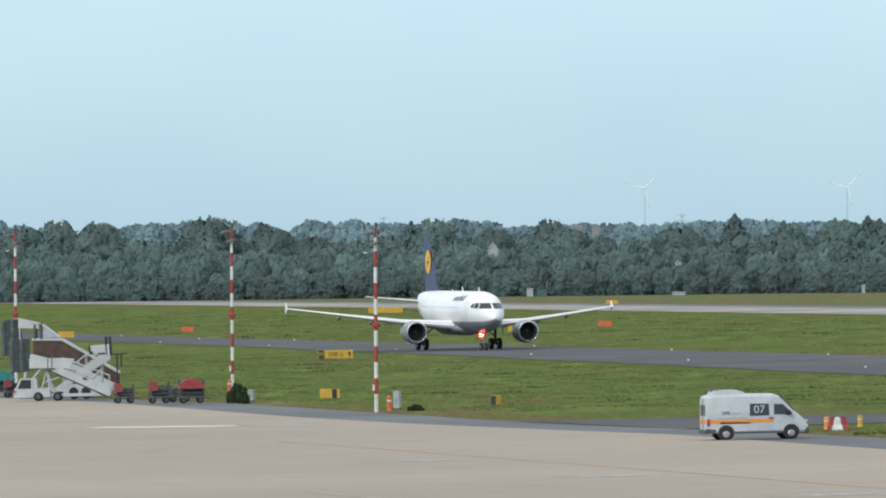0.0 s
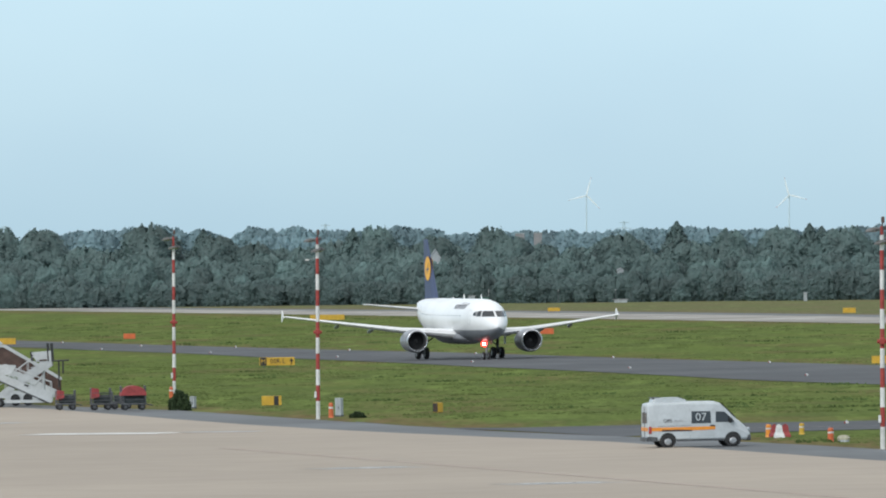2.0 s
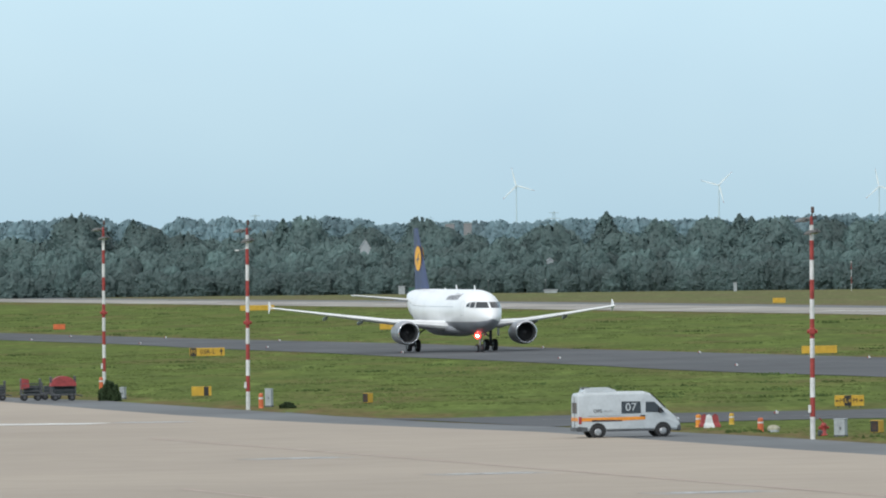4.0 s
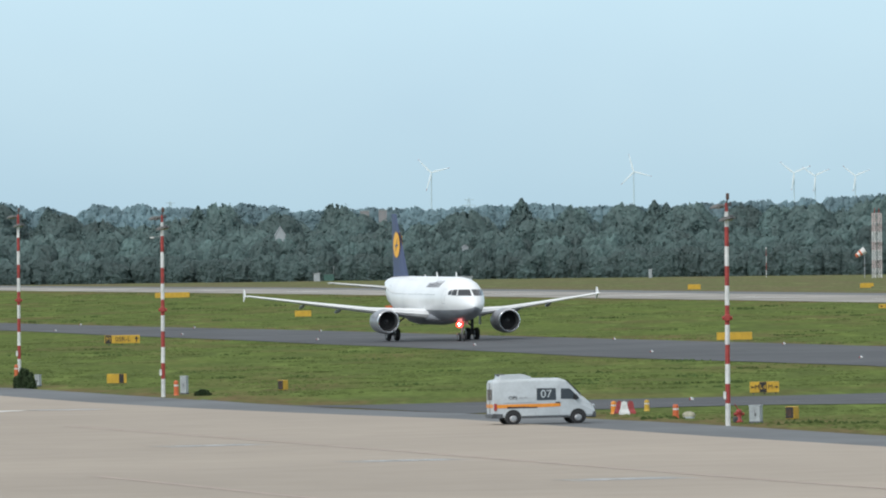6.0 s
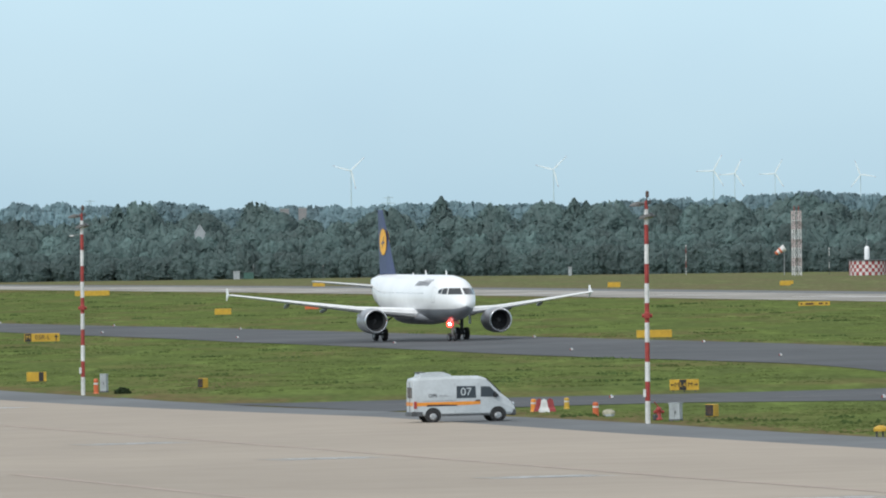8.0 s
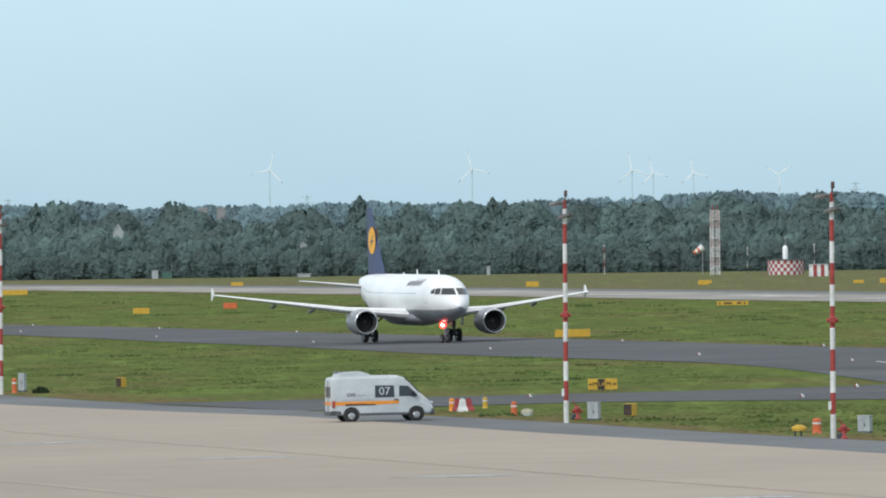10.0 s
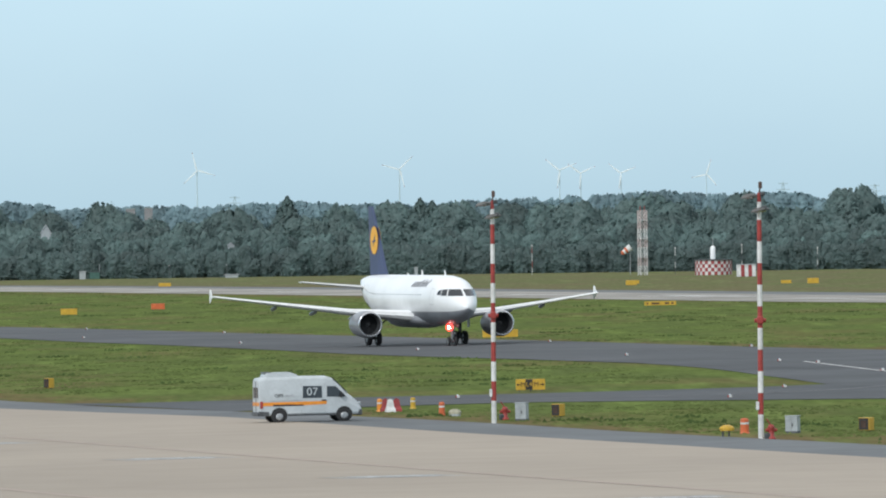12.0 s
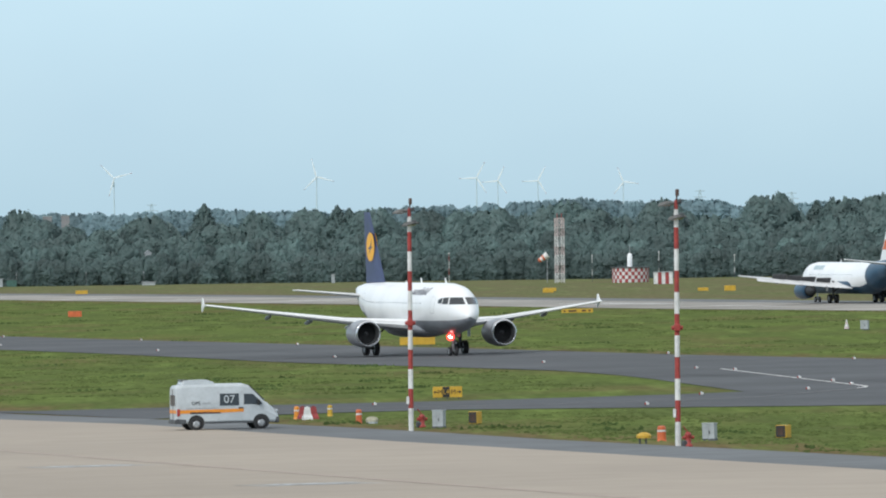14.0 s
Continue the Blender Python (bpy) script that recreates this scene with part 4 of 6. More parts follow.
    part("rear_bumper", b, DARK_METAL, root, "dark plastic bumper")
    b = B()
    box(b, (0, 2.66, 0.5), (1.74, 0.26, 0.36), 0.08)
    part("front_bumper", b, DARK_METAL, root, "dark plastic bumper")
    b = B()
    loft(b, [[(px, 1.2 + o, 2.45), (px, 1.98 + o, 1.65)] for px, o in ((-0.76, 0.05), (0.76, 0.05))], closed=False, caps=False)
    part("windscreen", b, GLASS_DARK, root)
    b = B()
    loft(b, [[(sx * w, yy, zz) for sx, zz in ((-1, 2.56), (-0.96, z1), (0.96, z1), (1, 2.56))] for yy, w, z1 in ((-2.5, 0.55, 2.64), (-2.38, 0.66, 2.84), (-1.1, 0.66, 2.86), (-0.72, 0.6, 2.72), (-0.6, 0.55, 2.6))])
    part("roof_unit", b, VAN_WHITE, root, "white roof air conditioner")
    b = B()
    box(b, (0, -2.3, 2.86), (1.0, 0.4, 0.05), 0.02)
    part("roof_grille", b, DARK_METAL, root)
    m = Matrix.Translation((0.965, 0.05, 1.71)) @ Matrix.Rotation(radians(90), 4, "Z") @ Matrix.Rotation(radians(86), 4, "X")
    writing("07", 0.62, VAN_WHITE, root, m, "number")
    m = Matrix.Translation((0.99, -1.78, 1.53)) @ Matrix.Rotation(radians(90), 4, "Z") @ Matrix.Rotation(radians(90), 4, "X")
    writing("OPS", 0.27, DARK_METAL, root, m)
    panel("name_bar", [(-1.42, 1.48), (-0.95, 1.48), (-0.95, 1.58), (-1.42, 1.58)], METAL, 1, 0.008, "grey lettering as a plain bar")
    root.scale = (1, 1, 0.94)
    return root


patrol_van(0.98, 540.5, -79)


# ---- striped light masts ----
def light_mast(x, y, turn, height=12.0, band=1.03, side_lamp=False):
    root = thing("light_mast", x, y, turn, "red and white banded steel light mast beside the apron", "light mast", "striped masts along the apron", level=False, up=0.0)
    z, i = 0.0, 0
    while z < height - 1.0:
        z1 = min(z + (1.18 if i == 0 else band), height - 0.9)
        b = B()
        r = 0.135 - 0.03 * z / height
        rod(b, (0, 0, z), (0, 0, z1), r, r - 0.003, 16)
        part("red_band" if i % 2 else "white_band", b, RED if i % 2 else MAST_WHITE, root, "red painted band" if i % 2 else "white painted band")
        z, i = z1, i + 1
    b = B()
    rod(b, (0, 0, z), (0, 0, height - 0.45), 0.1, 0.08, 12)
    part("top_section", b, RED, root)
    b = B()
    rod(b, (-0.27, 0, 5.66), (0.27, 0, 5.66), 0.1, n=12)
    box(b, (0, -0.08, 5.68), (0.3, 0.36, 0.36), 0.06)
    part("obstruction_light", b, RED, root, "red obstruction light housing")
    for z, off in ((height - 0.64, -0.42), (height - 1.3, 0.05)):
        b = B()
        rod(b, (off - 0.3, 0, z - 0.04), (0.28, 0, z + 0.06), 0.035, n=6)
        arm = part("lamp_arm", b, DARK_METAL, root)
        for dx, dy in ((-0.12, -0.28), (0.1, 0.26)):
            m = Matrix.Translation((off + dx, dy, z)) @ Matrix.Rotation(radians(-13), 4, "Y")
            b = B()
            loft(b, [[m @ Vector((0.36 * k * math.cos(q), 0.22 * k * math.sin(q), pz)) for q in [2 * math.pi * i / 16 for i in range(16)]] for pz, k in ((-0.05, 0.96), (-0.01, 1.0), (0.06, 0.8), (0.12, 0.35))])
            head = part("floodlight", b, LAMP_GREY, arm, "grey oval floodlight head")
            b = B()
            loft(b, [[m @ Vector((0.22 * k * math.cos(q), 0.16 * k * math.sin(q), pz)) for q in [2 * math.pi * i / 16 for i in range(16)]] for pz, k in ((-0.1, 0.7), (-0.052, 1.0))])
            part("lens", b, LIP, head, "pale lamp glass")
        b = B()
        box(b, (off * 0.2 + 0.24, 0, z + 0.13), (0.22, 0.25, 0.18), 0.03)
        part("ballast", b, DARK_METAL, arm)
    if side_lamp:
        b = B()
        rod(b, (0, 0, height - 1.75), (-0.6, 0, height - 1.9), 0.015, n=5)
        arm = part("lamp_arm", b, METAL, root)
        b = B()
        box(b, (-0.66, 0, height - 1.9), (0.26, 0.16, 0.09), 0.03)
        part("side_lamp", b, MAST_WHITE, arm, "small pale side lamp")
    b = B()
    rod(b, (0.0, 0, height - 0.5), (0.05, 0, height - 0.25), 0.04, n=8)
    box(b, (0.06, 0, height - 0.1), (0.18, 0.18, 0.34), 0.05)
    part("top_lamp", b, BRONZE_GLASS, root, "dark red top lamp")
    b = B()
    box(b, (-0.16, -0.1, 1.6), (0.14, 0.16, 0.4), 0.02)
    part("junction_box", b, MAST_WHITE, root)
    return root


for x, y, hgt in ((-59.6, 830.7, 12.8), (-38.5, 767.3, 12.65), (-23.4, 652.5, 12.25), (10.7, 528.0, 12.15), (22.4, 478.4, 12.2)):
    light_mast(x, y, 0, hgt, side_lamp=x < -50 or -30 < x < 0)


# ---- signs, cabinets and beacons on the grass ----
def field_sign(x, y, w, h, leg, mat, label, turn=0, panels=(), group="taxiway signs"):
    """A box sign on legs; panels of (from, to, text, black) along its width."""
    root = thing("taxiway_sign", x, y, turn, label, "sign", group)
    b = B()
    box(b, (0, 0, leg + h / 2), (w, 0.22, h), 0.02)
    part("panel", b, mat, root)
    for lx in (-w * 0.38, 0, w * 0.38):
        b = B()
        rod(b, (lx, 0, -0.1), (lx, 0, leg + 0.05), 0.04, n=8)
        part("leg", b, DARK_METAL, root)
    for a0, a1, text, black in panels:
        c = (a0 + a1) / 2 * w - w / 2
        if black:
            b = B()
            box(b, (c, -0.115, leg + h / 2), ((a1 - a0) * w, 0.02, h * 0.96))
            part("black_field", b, BLACK, root)
        m = Matrix.Translation((c, -0.135, leg + h / 2)) @ Matrix.Rotation(radians(90), 4, "X")
        if text:
            writing(text, h * (0.78 if w > 2 else 0.6), YELLOW if black else BLACK, root, m)
    return root


def arrow(parent, c, size, way, mat):
    b = B()
    m = Matrix.Translation(c) @ Matrix.Rotation(radians(way), 4, "Y")
    prism(b, [(-0.5 * size, -0.08 * size), (0.0, -0.08 * size), (0, -0.35 * size), (0.5 * size, 0), (0, 0.35 * size), (0, 0.08 * size), (-0.5 * size, 0.08 * size)], 0.01, m)
    part("arrow", b, mat, parent)


s = field_sign(-37.7, 944.6, 3.3, 0.76, 0.2, YELLOW, "yellow taxiway sign with black letters on the grass", 0, ((0.02, 0.2, "M", True), (0.24, 0.8, "05R-L", False)))
arrow(s, (1.35, -0.13, 0.58), 0.55, -90, BLACK)
s = field_sign(14.8, 618.8, 1.8, 0.66, 0.12, YELLOW, "yellow taxiway sign with black centre field on the grass", 0, ((0.19, 0.3, "M", False), (0.33, 0.57, "L4", True), (0.62, 0.78, "M", False)))
arrow(s, (-0.74, -0.13, 0.45), 0.26, 180, BLACK)
arrow(s, (0.72, -0.13, 0.45), 0.26, 0, BLACK)
for x, y, w, h in ((42.3, 1146.4, 3.6, 0.45), (18.5, 882.5, 3.1, 0.66), (-26.0, 1187.5, 1.95, 0.7), (-54.0, 1548, 5.3, 0.8)):
    sign = field_sign(x, y, w, h, 0.15, YELLOW, "plain yellow back of a taxiway sign on the grass" if x < 40 else "yellow taxiway sign with small dark lettering on the grass")
    if x > 40:
        for a, wide in ((-1.45, 0.2), (-0.55, 0.9), (0.75, 0.5), (1.4, 0.24)):
            b = B()
            box(b, (a, -0.12, 0.15 + h / 2), (wide, 0.02, h * 0.42))
            part("letter_bar", b, BRONZE_GLASS, sign, "small dark lettering as a plain bar")
for x, y, w, h in ((25.6, 1505.4, 1.9, 0.75), (50.0, 1469.3, 1.6, 0.6), (51.2, 1497.1, 1.9, 0.5), (74.6, 1430.9, 1.6, 0.75), (71.3, 1441.8, 1.5, 0.45), (-20.5, 1660, 2.0, 0.6), (-81.9, 1226.9, 2.0, 0.75)):
    field_sign(x, y, w, h, 0.12, YELLOW, "small yellow sign back beside the runway", group="runway signs")
for x, y, w, h in ((-69.5, 1272.8, 1.5, 0.65), (-16.1, 1234, 1.65, 0.7)):
    field_sign(x, y, w, h, 0.15, RED_ORANGE, "orange-red sign board on the grass", group="runway signs")


def box_sign(x, y, w, h, turn=-35):
    """A deep yellow box with a dark lettered front."""
    root = thing("distance_marker", x, y, turn, "yellow box marker with a dark front on the grass", "marker", "box markers")
    b = B()
    box(b, (0, 0, h / 2 + 0.06), (w, 0.5, h), 0.03)
    part("case", b, YELLOW, root)
    b = B()
    box(b, (0, -0.255, h / 2 + 0.06), (w * 0.9, 0.02, h * 0.9))
    face = part("front", b, BLACK, root, "dark front")
    b = B()
    box(b, (0, -0.27, h / 2 + 0.06), (w * 0.5, 0.01, h * 0.55))
    part("letter_bar", b, BRONZE_GLASS, face)
    for lx in (-w * 0.35, w * 0.35):
        b = B()
        rod(b, (lx, 0, -0.1), (lx, 0, 0.1), 0.04, n=6)
        part("leg", b, DARK_METAL, root)


box_sign(14.4, 540.3, 0.55, 0.66)
box_sign(28.1, 490.2, 0.6, 0.62)
box_sign(-16.0, 668.5, 0.48, 0.64, -42)
root = field_sign(-28.85, 712.6, 1.4, 0.66, 0.04, YELLOW, "yellow sign box with a dark end field", 0, ((0.62, 0.86, "", True),))


def cabinet(x, y, w, d, h, label):
    root = thing("cabinet", x, y, -22, label, "cabinet", "grey cabinets")
    b = B()
    box(b, (0, 0, 0.05), (w * 1.05, d * 1.05, 0.1))
    part("plinth", b, DARK_METAL, root)
    b = B()
    box(b, (0, 0, h / 2 + 0.08), (w, d, h), 0.015)
    part("body", b, GREY_BOX, root)
    b = B()
    box(b, (0, -d / 2 - 0.008, h / 2 + 0.08), (0.02, 0.015, h * 0.92))
    part("door_seam", b, METAL, root)
    b = B()
    box(b, (0, 0, h + 0.11), (w * 1.08, d * 1.1, 0.06), 0.015)
    part("lid", b, GREY_BOX, root)
    b = B()
    box(b, (w * 0.1, -d / 2 - 0.02, h * 0.55), (0.03, 0.04, 0.14))
    part("handle", b, BLACK, root)


cabinet(-22.35, 662.0, 0.42, 0.4, 1.08, "grey metal cabinet standing on the grass")
cabinet(12.3, 533.5, 0.6, 0.45, 0.82, "grey metal cabinet standing on the grass")
cabinet(24.5, 490.1, 0.62, 0.45, 0.72, "grey metal cabinet standing on the grass")
cabinet(-34.15, 707, 0.34, 0.4, 0.7, "grey metal cabinet beside a bush")


def bollard(x, y, r, h, mat, label):
    root = thing("marker_post", x, y, 0, label, "marker post", "orange markers")
    b = B()
    lathe(b, [(0, r * 0.1), (0.0, r * 1.15), (0.08, r), (h * 0.88, r * 0.92), (h * 0.98, r * 0.7), (h, 0.01)], (0, 0, 0), (0, 0, 1), 18)
    part("body", b, mat, root, smooth=False)
    b = B()
    lathe(b, [(h * 0.6, r * 0.97), (h * 0.72, r * 0.96)], (0, 0, 0), (0, 0, 1), 18)
    part("band", b, MAST_WHITE, root, "pale reflective band")


bollard(8.3, 550.2, 0.17, 0.78, RED_ORANGE, "orange-red round marker post on the grass")
bollard(22.2, 491.2, 0.22, 0.76, RED_ORANGE, "orange-red round marker post on the grass")
bollard(-22.75, 658.1, 0.16, 0.98, RED_ORANGE, "orange-red round marker post beside a cabinet")
bollard(7.0, 573.0, 0.15, 0.64, YELLOW, "yellow round marker post on the grass")
bollard(5.05, 566.7, 0.16, 0.72, ORANGE, "orange marker post beside the barriers")
bollard(-38.2, 757.0, 0.16, 0.9, RED_ORANGE, "orange-red marker post at a mast's foot")


def barrier(x, y, mat, label):
    root = thing("barrier", x, y, 12, label, "barrier", "plastic barriers")
    b = B()
    loft(b, [[(sx * w, sy * dd, z) for sx, sy in ((-1, -1), (1, -1), (1, 1), (-1, 1))] for z, w, dd in ((0, 0.27, 0.24), (0.14, 0.26, 0.22), (0.3, 0.2, 0.12), (0.62, 0.15, 0.08), (0.7, 0.13, 0.06))])
    part("body", b, mat, root)
    b = B()
    box(b, (0, 0, 0.72), (0.12, 0.08, 0.06), 0.02)
    part("cap", b, mat, root)


barrier(5.36, 565.6, TARP_RED, "red plastic water barrier on the grass")
barrier(5.62, 564.4, MAST_WHITE, "white plastic water barrier on the grass")
barrier(5.98, 565.6, TARP_RED, "red plastic water barrier on the grass")


def hydrant(x, y):
    root = thing("hydrant", x, y, 20, "red hydrant with a lever beside a striped mast", "hydrant", "red hydrants")
    b = B()
    lathe(b, [(0, 0.02), (0, 0.22), (0.1, 0.2), (0.14, 0.14), (0.5, 0.14), (0.58, 0.18), (0.7, 0.1), (0.72, 0.01)], (0, 0, 0), (0, 0, 1), 14)
    part("body", b, RED, root, smooth=True)
    for s in (-1, 1):
        b = B()
        rod(b, (s * 0.12, 0, 0.45), (s * 0.28, 0, 0.45), 0.08, n=10)
        part("outlet", b, RED, root)
    b = B()
    rod(b, (0, 0, 0.68), (-0.24, 0, 0.98), 0.03, n=6)
    part("lever", b, RED, root)
    b = B()
    box(b, (-0.12, 0.05, 0.16), (0.34, 0.3, 0.3), 0.05)
    part("valve_box", b, DARK_METAL, root)


hydrant(11.45, 536.0)
hydrant(22.85, 477.6)


def covered_pump(x, y, mat, label, w, legs):
    root = thing("covered_fitting", x, y, 0, label, "fitting", "low fittings")
    b = B()
    z0 = 0.28 if legs else 0.1
    loft(b, [[(w * k * math.cos(q), 0.3 * k2 * math.sin(q), z) for q in [2 * math.pi * i / 14 for i in range(14)]] for z, k, k2 in ((z0, 0.46, 1.0), (z0 + 0.12, 0.5, 1.0), (z0 + 0.22, 0.38, 0.8), (z0 + 0.28, 0.15, 0.4))])
    part("cover", b, mat, root)
    for lx in ((-0.2, 0.1) if legs else ()):
        b = B()
        rod(b, (lx, 0, -0.05), (lx, 0, z0 + 0.04), 0.05, n=8)
        part("leg", b, DARK_METAL, root)
    if not legs:
        b = B()
        rod(b, (0, 0, -0.05), (0, 0, 0.12), w * 0.42, n=16)
        part("base", b, GREY_BOX, root)


covered_pump(9.0, 549.5, LINE_YELLOW, "low round fitting with a pale yellow cover", 0.72, False)
covered_pump(21.1, 485.9, YELLOW, "yellow covered fitting on short legs", 0.74, True)


def edge_light(x, y):
    root = thing("edge_light", x, y, 0, "small red and white taxiway edge marker", "edge light", "taxiway edge lights", up=0.03)
    for dx, mat in ((-0.12, RED), (0.0, MAST_WHITE), (0.12, MAST_WHITE)):
        b = B()
        rod(b, (dx, 0, 0.0), (dx, 0, 0.24), 0.065, 0.055, 8)
        part("segment", b, mat, root)
    b = B()
    rod(b, (0, 0, 0.0), (0, 0, 0.04), 0.2, n=12)
    part("base", b, DARK_METAL, root)
    b = B()
    rod(b, (0, 0, 0.24), (0, 0, 0.34), 0.06, 0.04, 8)
    part("lens", b, LIP, root)
    return root


first = edge_light(-65.8, 1146.2)
first.scale = (0.75, 0.75, 0.62)
for x, y in ((-50.5, 1084.3), (-34.6, 1020.1), (-19.5, 952.3), (-4.3, 885.5), (10.4, 817.2), (25.5, 761), (34.9, 716.6), (-63.0, 1178.1), (-50.3, 1141.9), (-20.7, 1026.7), (-6.3, 969), (8.2, 907.6), (22.0, 850), (36.5, 795), (-35.5, 1085),
             (25.5, 583), (30.1, 612), (37.2, 622), (37.1, 706), (40.5, 650), (40.8, 636), (39.2, 665), (10.0, 600.5), (-76, 1240), (48, 745)):
    copy_thing(first, Matrix.Translation((x, y, gz(x) + 0.05)) @ LEVEL)


# ---- beyond the runway ----
def lattice_tower(x, y, h, w):
    root = thing("lattice_tower", x, y, 20, "slim red and white steel lattice tower beside the runway", "lattice tower", level=False)
    n = 7
    for i in range(n):
        z0, z1 = h * i / n, h * (i + 1) / n
        b = B()
        cs = [(-w / 2, -w / 2), (w / 2, -w / 2), (w / 2, w / 2), (-w / 2, w / 2)]
        for (ax, ay), (bx, by) in zip(cs, cs[1:] + cs[:1]):
            rod(b, (ax, ay, z0), (ax, ay, z1), 0.07, n=6)
            rod(b, (ax, ay, z0), (bx, by, z1), 0.04, n=5)
            rod(b, (bx, by, z0), (ax, ay, z1), 0.04, n=5)
            rod(b, (ax, ay, z1), (bx, by, z1), 0.07, n=5)
        part("section", b, PINKISH if i == n - 1 else (PINKISH if i % 2 else MAST_WHITE), root)
    for i in (2, 4, 6):
        b = B()
        box(b, (0, 0, h * i / n), (w * 1.15, w * 1.15, 0.1))
        part("platform", b, MAST_WHITE, root)
    for dx in (-0.4, 0.4):
        b = B()
        rod(b, (dx, 0, h), (dx, 0, h + 0.9), 0.06, n=6)
        part("aerial", b, RED, root)


lattice_tower(59.8, 1699.4, 10.9, 1.2)

root = thing("windsock", 58.4, 1720, 0, "red and white windsock drooping on a thin pole", "windsock", level=False)
b = B()
rod(b, (0, 0, 0), (0, 0, 5.0), 0.06, 0.05, 8)
part("pole", b, METAL, root)
m = Matrix.Translation((0.1, 0, 4.75)) @ Matrix.Rotation(radians(-125), 4, "Y")
for i in range(5):
    b = B()
    lathe(b, [(0.38 * i, 0.62 - 0.06 * i), (0.38 * (i + 1), 0.62 - 0.06 * (i + 1))], m.translation, m.to_3x3() @ Vector((0, 0, 1)), 16)
    part("sock_ring", b, (MAST_WHITE, MAST_WHITE, RED_ORANGE, MAST_WHITE, RED_ORANGE)[i], root, "red or white cloth ring")

for x, y, h, red in ((65.7, 1710, 4.3, 0), (43.1, 1782, 5.0, 1), (73.9, 1640, 4.9, 0), (91.1, 1732, 3.8, 0), (-22.6, 1900, 2.3, 0), (-11.7, 1888, 2.3, 0)):
    root = thing("thin_mast", x, y, 0, "thin pole with a small lamp beside the runway", "pole", "thin poles", level=False)
    for i in range(4):
        b = B()
        rod(b, (0, 0, h * i / 4), (0, 0, h * (i + 1) / 4), 0.05, 0.045, 8)
        part("section", b, RED if red and i % 2 else (MAST_WHITE if red or (x > 60 and i % 2) else DARK_METAL), root)
    b = B()
    box(b, (0, 0, h + 0.15), (0.2, 0.2, 0.26), 0.04)
    part("lamp", b, MAST_WHITE if x > 0 else METAL, root)

beacon = thing("beacon_building", 70.7, 1674, 0, "round red and white chequered hut with white radome", "hut", level=False)
b = B()
rod(b, (0, 0, -0.2), (0, 0, 2.45), 3.05, n=40)
part("drum", b, MAST_WHITE, beacon)
NP = 36
for i in range(NP):
    for j in range(4):
        if (i + j) % 2:
            b = B()
            a0, a1 = 2 * math.pi * i / NP, 2 * math.pi * (i + 1) / NP
            loft(b, [[(r * math.cos(a), r * math.sin(a), z) for a in (a0, (a0 + a1) / 2, a1)] for r, z in ((3.09, 0.6 * j), (3.09, 0.6 * j + 0.6))], closed=False, caps=False)
            part("red_check", b, TARP_RED, beacon)
b = B()
rod(b, (0, 0, 2.45), (0, 0, 2.62), 3.3, n=40)
part("roof", b, DARK_METAL, beacon, "dark flat roof")
b = B()
lathe(b, [(2.6, 0.44), (4.3, 0.44), (4.65, 0.36), (4.85, 0.18), (4.9, 0.01)], (-0.1, 0, 0), (0, 0, 1), 18)
part("radome", b, WHITE, beacon, "white round-topped radome", smooth=True)
b = B()
rod(b, (-0.1, 0, 4.85), (-0.1, 0, 6.3), 0.05, n=6)
part("aerial", b, METAL, beacon)

root = thing("equipment_container", 73.4, 1613.6, 0, "red and white striped equipment container on the grass", "container")
for i in range(5):
    b = B()
    box(b, (-1.2 + 0.6 * i, 0, 1.0), (0.6, 2.2, 1.9))
    part("stripe_panel", b, TARP_RED if i % 2 else MAST_WHITE, root)
b = B()
box(b, (0, 0, 1.98), (3.1, 2.4, 0.1), 0.02)
part("roof", b, GREY_BOX, root)

for x, y, w, h in ((-39.2, 1912, 1.2, 1.6), (22.9, 1810, 0.6, 1.6), (-10.7, 1880, 2.4, 0.6)):
    root = thing("equipment_box", x, y, 0, "small pale equipment box near the wood", "box", "pale boxes")
    b = B()
    box(b, (0, 0, h * 0.55), (w, 0.9, h * 0.9), 0.04)
    part("body", b, GREY_BOX, root)
    b = B()
    box(b, (0, 0, h + 0.05), (w * 1.2, 1.1, 0.14), 0.02)
    part("roof", b, METAL, root)

# houses whose gables and roofs show among the trees
def house(u, back, half, eaves, ridge, label):
    y = wood_line(u) + back
    root = thing("house", u * y, y, 3, label, "house", "houses in the wood", level=False)
    b = B()
    loft(b, [[(px, py, pz) for px, pz in ((-half, 0), (half, 0), (half, eaves), (0, ridge), (-half, eaves))] for py in (0, 3)])
    part("wall", b, RENDER_WHITE, root)
    k = half * 1.15
    for s in (-1, 1):
        b = B()
        loft(b, [[(s * k, py, eaves - 0.15), (0, py, ridge + 0.02), (0, py, ridge + 0.13), (s * (k + 0.08), py, eaves - 0.08)] for py in (-0.15, 3.1)])
        part("roof", b, GREY_BOX, root, "grey tiled roof half")
    b = B()
    box(b, (0, -0.02, eaves - 1.1), (half * 0.5, 0.06, 0.6))
    part("window", b, GLASS_DARK, root)


house(-0.0241, 46, 0.95, 9.0, 10.6, "white gabled house half hidden among trees")
house(-0.0057, 40, 0.55, 6.0, 6.35, "low pale shed half hidden among trees")
house(-0.0094, 40, 0.2, 6.7, 6.95, "small pale hut half hidden among trees")

